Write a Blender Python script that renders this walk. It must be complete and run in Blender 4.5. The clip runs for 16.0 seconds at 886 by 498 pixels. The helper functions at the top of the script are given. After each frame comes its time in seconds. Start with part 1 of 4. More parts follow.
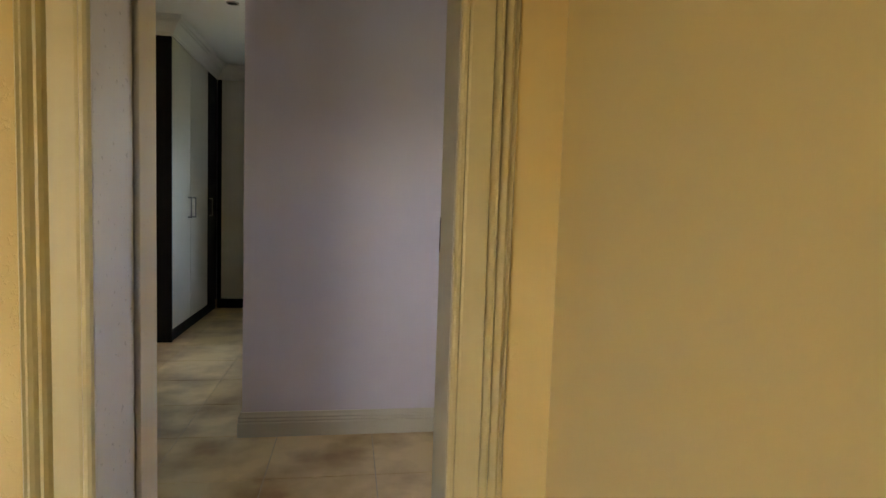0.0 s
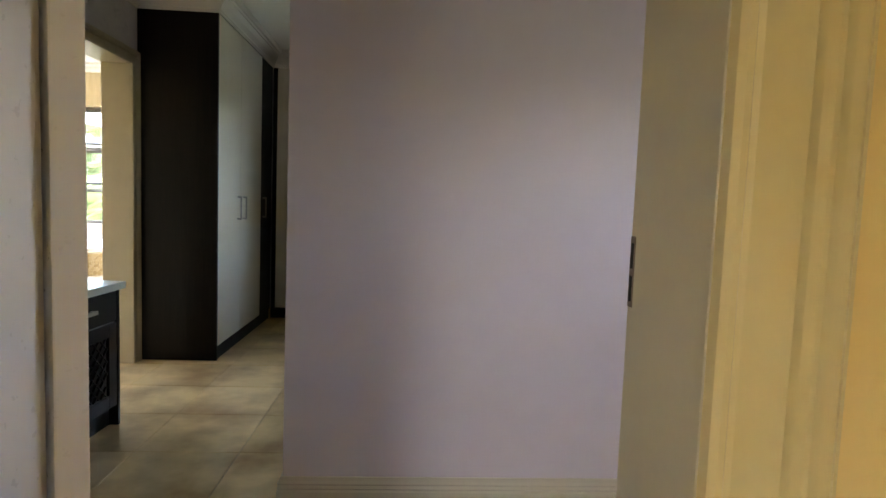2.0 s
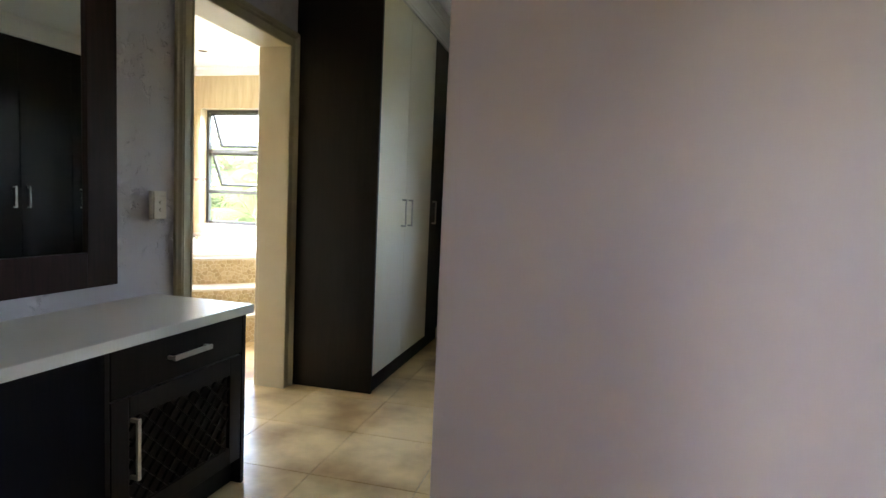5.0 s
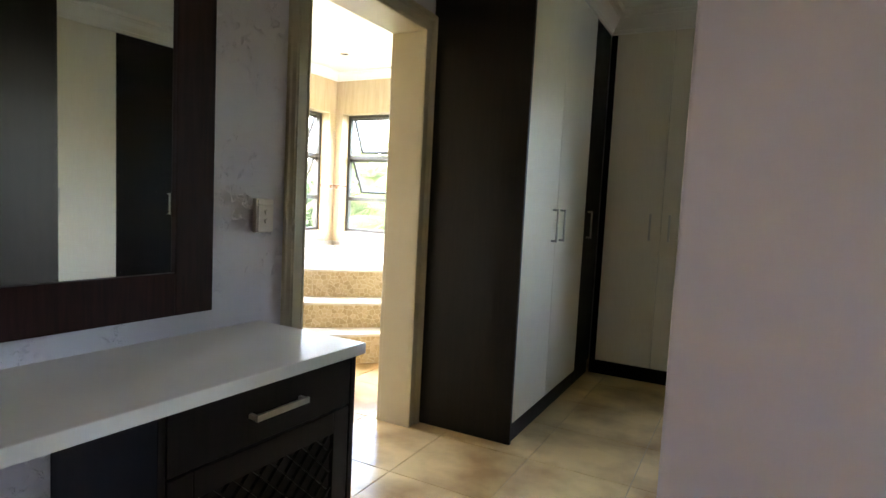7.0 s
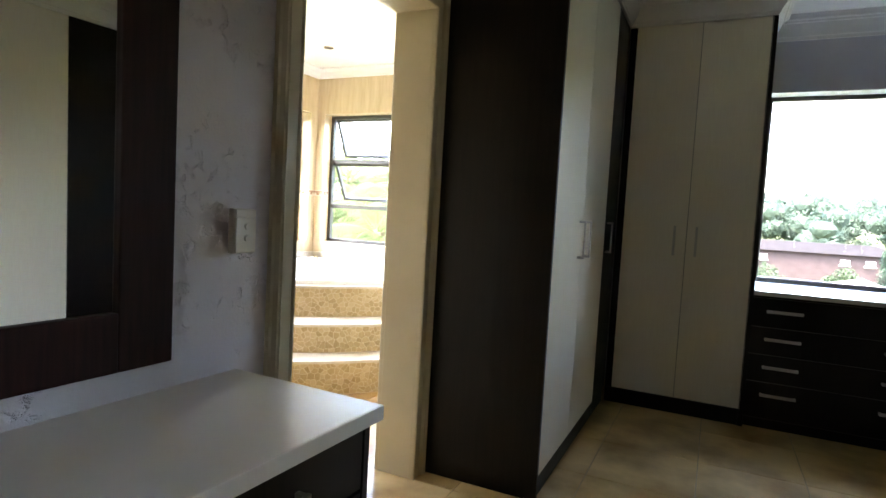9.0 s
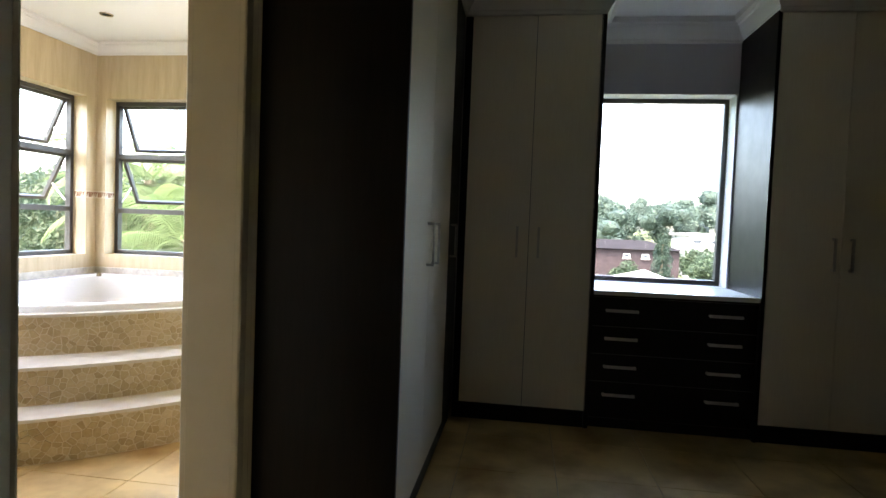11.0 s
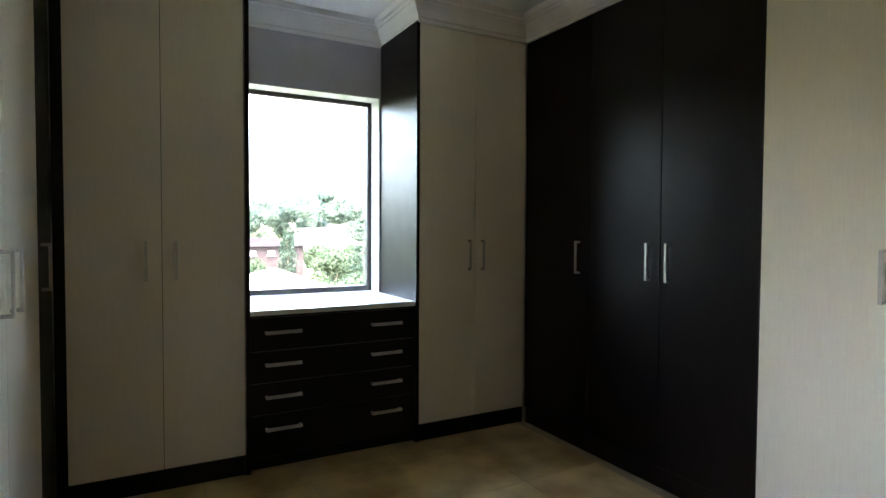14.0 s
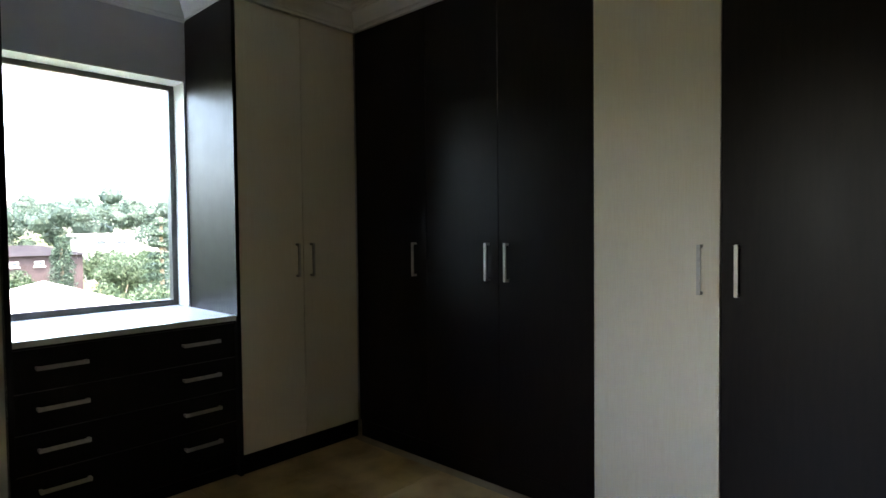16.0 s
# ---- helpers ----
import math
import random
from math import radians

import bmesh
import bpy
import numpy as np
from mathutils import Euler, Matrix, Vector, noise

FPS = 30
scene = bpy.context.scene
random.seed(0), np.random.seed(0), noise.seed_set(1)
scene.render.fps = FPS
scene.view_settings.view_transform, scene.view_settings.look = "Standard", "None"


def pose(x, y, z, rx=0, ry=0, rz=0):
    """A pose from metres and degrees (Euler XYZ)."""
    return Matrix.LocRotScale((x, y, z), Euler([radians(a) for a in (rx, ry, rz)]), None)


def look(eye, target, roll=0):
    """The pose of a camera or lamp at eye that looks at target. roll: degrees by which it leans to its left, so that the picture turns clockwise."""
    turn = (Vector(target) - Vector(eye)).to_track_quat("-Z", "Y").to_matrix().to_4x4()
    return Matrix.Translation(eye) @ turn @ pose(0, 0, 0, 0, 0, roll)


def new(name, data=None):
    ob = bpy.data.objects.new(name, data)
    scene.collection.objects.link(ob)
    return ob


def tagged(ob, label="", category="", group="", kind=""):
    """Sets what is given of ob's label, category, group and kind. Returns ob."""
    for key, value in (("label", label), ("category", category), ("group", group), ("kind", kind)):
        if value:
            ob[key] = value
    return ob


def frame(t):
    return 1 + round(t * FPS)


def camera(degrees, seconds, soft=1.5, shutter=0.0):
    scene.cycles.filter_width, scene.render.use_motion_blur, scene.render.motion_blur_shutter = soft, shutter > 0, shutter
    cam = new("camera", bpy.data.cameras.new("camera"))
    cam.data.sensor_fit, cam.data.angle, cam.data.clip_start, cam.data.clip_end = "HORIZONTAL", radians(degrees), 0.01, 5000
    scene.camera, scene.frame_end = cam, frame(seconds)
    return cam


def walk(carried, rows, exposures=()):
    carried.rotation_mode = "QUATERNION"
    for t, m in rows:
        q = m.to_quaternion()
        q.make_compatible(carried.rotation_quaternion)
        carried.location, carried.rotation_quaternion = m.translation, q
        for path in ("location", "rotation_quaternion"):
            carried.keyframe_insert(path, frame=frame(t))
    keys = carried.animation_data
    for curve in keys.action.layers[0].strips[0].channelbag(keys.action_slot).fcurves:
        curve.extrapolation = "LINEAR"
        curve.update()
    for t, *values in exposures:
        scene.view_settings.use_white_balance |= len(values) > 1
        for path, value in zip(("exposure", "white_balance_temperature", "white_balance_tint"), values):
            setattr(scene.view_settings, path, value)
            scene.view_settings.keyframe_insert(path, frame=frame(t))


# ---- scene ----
cam = camera(75.8, 16.0)
PATH = [
    (0, (0.141, 0.093, 1.207), (0.467, 2.061, 1.061), 1.9),
    (0.5, (0.131, 0.283, 1.208), (0.396, 2.26, 1.059), 2.1),
    (1, (0.106, 0.49, 1.205), (0.319, 2.473, 1.055), 2.0),
    (1.5, (0.078, 0.677, 1.196), (0.251, 2.664, 1.046), 2.1),
    (2, (0.083, 0.865, 1.212), (0.205, 2.855, 1.059), 2.1),
    (2.5, (0.094, 1.042, 1.208), (0.133, 3.036, 1.058), 2.0),
    (3, (0.072, 1.192, 1.205), (0.018, 3.186, 1.05), 2.1),
    (5.5, (-0.13, 1.98, 1.203), (-0.735, 3.88, 1.046), 2.6),
    (6, (-0.205, 2.124, 1.206), (-0.933, 3.98, 1.048), 2.7),
    (6.5, (-0.264, 2.282, 1.21), (-1.101, 4.092, 1.053), 2.8),
    (7, (-0.316, 2.406, 1.216), (-1.254, 4.165, 1.062), 2.9),
    (7.5, (-0.407, 2.493, 1.226), (-1.392, 4.227, 1.071), 3.1),
    (8, (-0.519, 2.564, 1.231), (-1.504, 4.298, 1.083), 3.2),
    (8.2, (-0.551, 2.593, 1.228), (-1.528, 4.332, 1.083), 3.2),
    (10.3, (-0.876, 3.032, 1.22), (-1.364, 4.969, 1.121), 2.6),
    (10.5, (-0.884, 3.069, 1.217), (-1.307, 5.022, 1.12), 2.4),
    (11, (-0.902, 3.167, 1.214), (-1.178, 5.146, 1.131), 2.2),
    (11.5, (-0.912, 3.276, 1.233), (-1.045, 5.269, 1.15), 1.9),
    (12, (-0.948, 3.324, 1.269), (-0.902, 5.321, 1.177), 1.3),
    (12.5, (-0.947, 3.438, 1.251), (-0.635, 5.412, 1.176), 1.4),
    (13, (-1.027, 3.488, 1.269), (-0.465, 5.406, 1.191), 0.8),
    (13.5, (-1.018, 3.552, 1.263), (-0.244, 5.395, 1.198), 0.7),
    (14, (-0.992, 3.656, 1.284), (-0.034, 5.411, 1.218), 0.3),
    (14.5, (-0.977, 3.73, 1.285), (0.132, 5.393, 1.222), 0.0),
    (15, (-0.957, 3.809, 1.283), (0.293, 5.368, 1.226), -0.2),
    (15.5, (-0.937, 3.863, 1.272), (0.438, 5.315, 1.22), -0.3),
    (16, (-0.947, 3.905, 1.285), (0.52, 5.263, 1.223), -0.6),
]
# exposure along the walk
EXPOSURES = [(t, stops, 7000, 14) for t, stops in ((0.0, 5.60), (1.5, 5.78), (3.0, 5.88), (5.5, 6.12), (8.2, 6.25), (10.3, 5.05), (11.0, 4.9), (11.5, 4.95), (12.0, 5.35), (12.5, 5.8), (13.5, 6.2), (14.5, 6.0), (16.0, 5.5))]
walk(cam, [(t, look(eye, target, roll)) for t, eye, target, roll in PATH], EXPOSURES)


# ---- daylight ----
world = bpy.data.worlds.new("sky_world")
scene.world = world
world.use_nodes = True
wn = world.node_tree.nodes
sky = wn.new("ShaderNodeTexSky")
sky.sky_type, sky.sun_disc = "NISHITA", False
sky.sun_elevation, sky.sun_rotation = radians(66), radians(188)
sky.air_density, sky.dust_density = 1.0, 4.0
wn["Background"].inputs["Strength"].default_value = 0.15
world.node_tree.links.new(sky.outputs[0], wn["Background"].inputs["Color"])
sun = new("sun", bpy.data.lights.new("sun", "SUN"))
sun.data.energy, sun.data.angle, sun.data.color = 0.5, radians(12), (1.0, 0.96, 0.9)
sun.matrix_world = look((0, 0, 30), (1.8, 13.2, 0))


def fill_lamp(name, m, w, h, watts, colour):
    ob = new(name, bpy.data.lights.new(name, "AREA"))
    ob.data.shape, ob.data.size, ob.data.size_y = "RECTANGLE", w, h
    ob.data.energy, ob.data.color = watts, colour
    ob.matrix_world = m
    return ob


# fill lamps for sky light, in added unseen openings of entrance room and passage
fill_lamp("entrance_fill_light", look((-1.88, -2.96, 1.55), (-1.1, 0, 1.4)), 0.8, 0.8, 0.33, (1.0, 0.99, 0.96))
fill_lamp("passage_fill_light", look((1.9, 2.33, 1.6), (0, 2.33, 1.4)), 0.38, 0.45, 0.02, (0.96, 0.93, 1.0))

# added fill lamp in an unseen opening, brightening the bathroom floor
fill_lamp("bath_north_fill_light", look((-2.7, 7.72, 1.6), (-2.8, 5.0, 0.9)), 0.8, 1.2, 0.9, (1.0, 0.98, 0.95))

# ---- materials ----


def material(name, colour, rough=0.6, metal=0.0, spec=0.5):
    m = bpy.data.materials.new(name)
    m.use_nodes = True
    b = m.node_tree.nodes["Principled BSDF"]
    b.inputs["Base Color"].default_value = (*colour, 1)
    b.inputs["Roughness"].default_value = rough
    b.inputs["Metallic"].default_value = metal
    b.inputs["Specular IOR Level"].default_value = spec
    return m


class Nodes:
    """Short hand for wiring a material."""

    def __init__(self, m):
        self.m, self.t = m, m.node_tree
        self.b = m.node_tree.nodes["Principled BSDF"]

    def put(self, kind, **values):
        n = self.t.nodes.new("ShaderNode" + kind)
        for key, value in values.items():
            n.inputs[key].default_value = value
        return n

    def link(self, a, b):
        self.t.links.new(a, b)

    def coords(self, scale=(1, 1, 1), shift=None):
        c = self.put("TexCoord")
        m = self.put("Mapping")
        m.inputs["Scale"].default_value = scale
        self.link(c.outputs["Object"], m.inputs["Vector"])
        if shift == "random":
            info = self.put("ObjectInfo")
            mul = self.put("VectorMath")
            mul.operation = "SCALE"
            comb = self.put("CombineXYZ")
            for k in range(3):
                self.link(info.outputs["Random"], comb.inputs[k])
            self.link(comb.outputs[0], mul.inputs[0])
            mul.inputs["Scale"].default_value = 57.0
            self.link(mul.outputs[0], m.inputs["Location"])
        return m.outputs[0]

    def noise(self, vec, scale, detail=4, rough=0.55, distortion=0.0):
        n = self.put("TexNoise", Scale=scale, Detail=detail, Roughness=rough, Distortion=distortion)
        self.link(vec, n.inputs["Vector"])
        return n.outputs["Fac"]

    def ramp(self, fac, stops):
        r = self.put("ValToRGB")
        e = r.color_ramp.elements
        while len(e) < len(stops):
            e.new(0.5)
        for el, (p, c) in zip(e, stops):
            el.position = p
            el.color = (*c, 1) if len(c) == 3 else c
        self.link(fac, r.inputs[0])
        return r.outputs[0]

    def mix(self, fac, a, b, kind="MIX"):
        n = self.put("Mix")
        n.data_type, n.blend_type = "RGBA", kind
        for sock, v in ((n.inputs[0], fac), (n.inputs[6], a), (n.inputs[7], b)):
            if isinstance(v, (int, float)):
                sock.default_value = v
            elif isinstance(v, tuple):
                sock.default_value = (*v, 1)
            else:
                self.link(v, sock)
        return n.outputs[2]

    def colour(self, c):
        self.link(c, self.b.inputs["Base Color"])

    def rough(self, fac, lo, hi):
        n = self.put("MapRange")
        n.inputs["To Min"].default_value, n.inputs["To Max"].default_value = lo, hi
        self.link(fac, n.inputs["Value"])
        self.link(n.outputs[0], self.b.inputs["Roughness"])

    def bump(self, fac, strength, distance=0.01):
        n = self.put("Bump", Strength=strength, Distance=distance)
        self.link(fac, n.inputs["Height"])
        self.link(n.outputs[0], self.b.inputs["Normal"])


def painted(name, colour, dark, rough=0.6, bump=0.15, coarse=2.0, fine=90.0, spec=0.3):
    """Wall paint: faint large clouds, roller grain."""
    n = Nodes(material(name, colour, rough, spec=spec))
    v = n.coords()
    big, small = n.noise(v, coarse, 5), n.noise(v, fine, 3)
    n.colour(n.ramp(big, [(0.3, dark), (0.7, colour)]))
    n.rough(small, rough - 0.08, rough + 0.08)
    n.bump(small, bump, 0.002)
    return n.m


def pitted(name, colour, dark, pit_scale, strength, rough=0.65):
    """Old hand plaster: shallow pits and trowel marks under the paint."""
    n = Nodes(material(name, colour, rough, spec=0.3))
    v = n.coords()
    big = n.noise(v, 1.6, 5)
    patch = n.ramp(n.noise(v, 4.5, 3), [(0.5, (0, 0, 0)), (0.62, (1, 1, 1))])
    pits = n.ramp(n.noise(v, pit_scale, 5, 0.6, 0.6), [(0.36, (0, 0, 0)), (0.46, (1, 1, 1))])
    relief = n.mix(patch, (1, 1, 1), pits)
    grain = n.noise(v, 120, 3)
    n.colour(n.ramp(big, [(0.3, dark), (0.7, colour)]))
    n.bump(n.mix(0.12, relief, grain), strength, 0.012)
    return n.m


def dark_wood(name, lo, hi, rough=0.32, spec=0.5):
    n = Nodes(material(name, hi, rough, spec=spec))
    v = n.coords((14, 14, 0.9))
    grain = n.noise(v, 5.0, 6, 0.6, 0.4)
    w = n.coords()
    cloud = n.noise(w, 3.0, 4)
    n.colour(n.mix(0.35, n.ramp(grain, [(0.35, lo), (0.68, hi)]), n.ramp(cloud, [(0.3, lo), (0.7, hi)])))
    n.rough(n.noise(w, 9, 4), rough - 0.05, rough + 0.1)
    n.bump(grain, 0.06, 0.002)
    return n.m


def white_board(name, colour, dark):
    """Pale melamine board with a fine upright grain."""
    n = Nodes(material(name, colour, 0.42, spec=0.4))
    v = n.coords((40, 40, 1.6))
    grain = n.noise(v, 4.0, 5, 0.6)
    n.colour(n.ramp(grain, [(0.25, dark), (0.7, colour)]))
    n.rough(n.noise(n.coords(), 5, 3), 0.36, 0.5)
    n.bump(grain, 0.04, 0.001)
    return n.m


def floor_tile(name):
    """Honed travertine look: cream base, drifting brown clouds broken by fine veins."""
    n = Nodes(material(name, (0.6, 0.5, 0.38), 0.28, spec=0.5))
    geo, info = n.put("NewGeometry"), n.put("ObjectInfo")
    v = geo.outputs["Position"]
    base = n.ramp(info.outputs["Random"], [(0.0, (0.70, 0.51, 0.24)), (1.0, (0.78, 0.58, 0.29))])
    stain = n.ramp(n.noise(v, 2.8, 4, 0.5), [(0.4, (0, 0, 0)), (0.68, (0.92, 0.92, 0.92))])
    n.colour(n.mix(stain, base, (0.31, 0.17, 0.055)))
    return n.m


def streaked(name, stops, rough=0.35):
    """Glazed wall tile with upright streaks."""
    n = Nodes(material(name, stops[0][1], rough))
    v = n.coords((7, 7, 0.9))
    streak = n.noise(v, 2.6, 5, 0.6)
    n.colour(n.ramp(streak, stops))
    n.rough(n.noise(n.coords(), 6, 3), rough - 0.08, rough + 0.12)
    return n.m


def broken_stone(name, stops):
    """Flat stone chips, each of its own shade, with a fine grain."""
    n = Nodes(material(name, stops[0][1], 0.5))
    geo, info = n.put("NewGeometry"), n.put("ObjectInfo")
    add, fold = n.put("Math"), n.put("Math")
    add.operation, fold.operation = "ADD", "FRACT"
    n.link(geo.outputs["Random Per Island"], add.inputs[0])
    n.link(info.outputs["Random"], add.inputs[1])
    n.link(add.outputs[0], fold.inputs[0])
    grain = n.noise(geo.outputs["Position"], 70, 4, 0.6)
    n.colour(n.mix(0.3, n.ramp(fold.outputs[0], stops), n.ramp(grain, [(0.3, stops[0][1]), (0.7, stops[-1][1])])))
    n.bump(grain, 0.25, 0.003)
    return n.m


def cloudy(name, a, b, scale, rough=0.7, bump=0.0, rnd=False, metal=0.0, spec=0.5):
    n = Nodes(material(name, a, rough, metal, spec=spec))
    v = n.coords((1, 1, 1), "random" if rnd else None)
    f = n.noise(v, scale, 6, 0.6)
    n.colour(n.ramp(f, [(0.3, a), (0.7, b)]))
    if bump:
        n.bump(n.noise(v, scale * 6, 4), bump, 0.01)
    return n.m


def leafy(name, a, b, scale=0.8):
    n = Nodes(material(name, a, 0.55, spec=0.3))
    geo = n.put("NewGeometry")
    f = n.noise(n.coords(), scale, 3)
    c = n.mix(0.5, n.ramp(geo.outputs["Random Per Island"], [(0.0, a), (1.0, b)]), n.ramp(f, [(0.3, a), (0.7, b)]))
    n.colour(c)
    thin = n.put("BsdfTranslucent")
    n.link(c, thin.inputs["Color"])
    blend = n.put("MixShader", Fac=0.45)
    n.link(n.b.outputs[0], blend.inputs[1])
    n.link(thin.outputs[0], blend.inputs[2])
    n.link(blend.outputs[0], n.t.nodes["Material Output"].inputs["Surface"])
    return n.m


YELLOW = pitted("yellow_plaster", (0.78, 0.6, 0.27), (0.72, 0.53, 0.21), 40, 0.22)
YELLOW_SMOOTH = painted("yellow_paint", (0.77, 0.63, 0.33), (0.75, 0.6, 0.29), 0.6, 0.08, 1.1)
LILAC = painted("lilac_grey_paint", (0.62, 0.555, 0.575), (0.58, 0.52, 0.535), 0.6, 0.12)
PLASTER = pitted("pale_lilac_plaster", (0.66, 0.65, 0.7), (0.6, 0.59, 0.64), 30, 0.9)
GREYWALL = painted("grey_lilac_wall", (0.6, 0.58, 0.63), (0.55, 0.53, 0.58), 0.6, 0.1)
CEILING = painted("ceiling_white", (0.82, 0.81, 0.77), (0.78, 0.77, 0.73), 0.7, 0.06, 1.2)
CORNICE = painted("cornice_white", (0.8, 0.78, 0.74), (0.75, 0.73, 0.69), 0.55, 0.05)
CREAM = painted("cream_gloss_paint", (0.53, 0.48, 0.35), (0.48, 0.43, 0.31), 0.4, 0.08, 5.0, 60, 0.5)
CREAM_YELLOW = painted("yellow_cream_gloss", (0.66, 0.56, 0.3), (0.6, 0.5, 0.25), 0.42, 0.08, 5.0, 60, 0.5)
DOOR_WHITE = painted("door_white_gloss", (0.76, 0.73, 0.71), (0.7, 0.67, 0.65), 0.3, 0.1, 3.0, 50, 0.5)
WENGE = dark_wood("wenge", (0.005, 0.0034, 0.003), (0.0115, 0.007, 0.0058), 0.34, 0.18)
MAHOGANY = dark_wood("mirror_frame_wood", (0.012, 0.0042, 0.003), (0.034, 0.011, 0.008), 0.42, 0.2)
BOARD = white_board("cream_board", (0.8, 0.75, 0.64), (0.74, 0.68, 0.56))
TOP = cloudy("worktop_cream", (0.7, 0.67, 0.63), (0.74, 0.71, 0.68), 3, 0.3)
SILLTOP = cloudy("sill_top_white", (0.76, 0.74, 0.7), (0.8, 0.79, 0.76), 3, 0.3)
STEEL = cloudy("brushed_steel", (0.48, 0.46, 0.43), (0.58, 0.56, 0.53), 40, 0.34, metal=1.0)
WORN = cloudy("worn_plate", (0.16, 0.12, 0.09), (0.32, 0.27, 0.22), 60, 0.5, metal=0.6)
TILE = floor_tile("cream_stone_tile")
GROUT = cloudy("floor_grout", (0.4, 0.33, 0.23), (0.48, 0.4, 0.29), 8, 0.9)
BRONZE = cloudy("bronze_aluminium", (0.05, 0.045, 0.04), (0.075, 0.068, 0.06), 12, 0.4)
SWITCH = material("switch_plastic", (0.74, 0.72, 0.66), 0.35)
BATHTILE = streaked("beige_wall_tile", [(0.3, (0.5, 0.385, 0.225)), (0.7, (0.62, 0.505, 0.335))])
STONE = cloudy("pale_stone", (0.6, 0.55, 0.46), (0.72, 0.68, 0.6), 9, 0.55, 0.15)
MARBLE = cloudy("mottled_marble", (0.4, 0.37, 0.32), (0.68, 0.63, 0.55), 16, 0.35)
CHIP = broken_stone("broken_stone", [(0.0, (0.36, 0.26, 0.12)), (0.35, (0.47, 0.36, 0.19)), (0.75, (0.54, 0.43, 0.25)), (1.0, (0.6, 0.5, 0.32))])
CHIP_GROUT = cloudy("pale_stone_grout", (0.58, 0.49, 0.33), (0.66, 0.57, 0.41), 30, 0.8, 0.2)
ACRYLIC = material("tub_acrylic", (0.84, 0.84, 0.83), 0.18)
BORDER = cloudy("border_brown", (0.18, 0.07, 0.03), (0.32, 0.14, 0.06), 30, 0.3, rnd=True)
BORDER_PALE = cloudy("border_pale", (0.6, 0.5, 0.36), (0.7, 0.6, 0.46), 20, 0.3)
CHROME = material("chrome", (0.7, 0.7, 0.7), 0.12, 1.0)
BLACK = material("dark_recess", (0.01, 0.01, 0.01), 0.8)
EARTH = cloudy("grass_ground", (0.04, 0.055, 0.025), (0.08, 0.085, 0.045), 0.35, 0.95, spec=0.03)
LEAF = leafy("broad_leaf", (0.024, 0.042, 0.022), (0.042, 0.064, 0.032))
# distance haze put into the leaf colour: paler and bluer than the near leaf
LEAF_HAZED = leafy("hazed_far_leaf", (0.032, 0.053, 0.04), (0.052, 0.078, 0.056), 0.08)
LEAF_DARK = leafy("conifer_leaf", (0.02, 0.04, 0.027), (0.034, 0.058, 0.036))
LEAF_PALM = leafy("palm_leaf", (0.075, 0.115, 0.04), (0.115, 0.155, 0.065))
BARK = cloudy("bark", (0.12, 0.09, 0.06), (0.22, 0.17, 0.12), 4, 0.9, 0.4)
BRICK = cloudy("far_brick", (0.03, 0.023, 0.0235), (0.042, 0.032, 0.033), 1.5, 0.9, spec=0.03)
ROOF = cloudy("slate_roof", (0.011, 0.0102, 0.0115), (0.017, 0.0158, 0.0175), 0.9, 0.9, spec=0.03)
ROOF_PALE = cloudy("pale_tile_roof", (0.55, 0.5, 0.44), (0.68, 0.62, 0.56), 1.1, 0.9, spec=0.05)
RENDER_WHITE = cloudy("white_render", (0.34, 0.33, 0.31), (0.42, 0.41, 0.39), 0.6, 0.8, spec=0.05)
PANE_DARK = material("far_window_pane", (0.05, 0.06, 0.07), 0.1)

GLASS = bpy.data.materials.new("window_glass")
GLASS.use_nodes = True
gt = GLASS.node_tree
gt.nodes.remove(gt.nodes["Principled BSDF"])
clear, shine, both, face, curve = (gt.nodes.new("ShaderNode" + k) for k in ("BsdfTransparent", "BsdfGlossy", "MixShader", "LayerWeight", "Math"))
clear.inputs[0].default_value, shine.inputs["Roughness"].default_value = (0.97, 0.98, 0.97, 1), 0.02
curve.operation, curve.inputs[1].default_value = "POWER", 4.0
grade = gt.nodes.new("ShaderNodeMapRange")
grade.inputs["To Min"].default_value, grade.inputs["To Max"].default_value = 0.04, 0.6
gt.links.new(face.outputs["Facing"], curve.inputs[0])
gt.links.new(curve.outputs[0], grade.inputs["Value"])
gt.links.new(grade.outputs[0], both.inputs[0])
gt.links.new(clear.outputs[0], both.inputs[1])
gt.links.new(shine.outputs[0], both.inputs[2])
gt.links.new(both.outputs[0], gt.nodes["Material Output"].inputs[0])
MIRROR = material("mirror_silver", (0.86, 0.88, 0.86), 0.015, 1.0)

# ---- builders ----


def thing(name, m, label, category, group="", kind=""):
    ob = new(name)
    ob.matrix_basis = m
    ob.empty_display_size = 0.1
    return tagged(ob, label, category, group, kind)


def mesh_of(name, bm, mats):
    me = bpy.data.meshes.new(name)
    bmesh.ops.recalc_face_normals(bm, faces=bm.faces[:])
    bm.to_mesh(me)
    bm.free()
    for m in mats if isinstance(mats, (list, tuple)) else [mats]:
        me.materials.append(m)
    return me


def part(name, bm, mat, parent, label=""):
    ob = new(name, mesh_of(name, bm, mat))
    ob.parent = parent
    return tagged(ob, label)


def solid(name, bm, mat, label, category, kind="structure", group=""):
    return tagged(new(name, mesh_of(name, bm, mat)), label, category, group, kind)


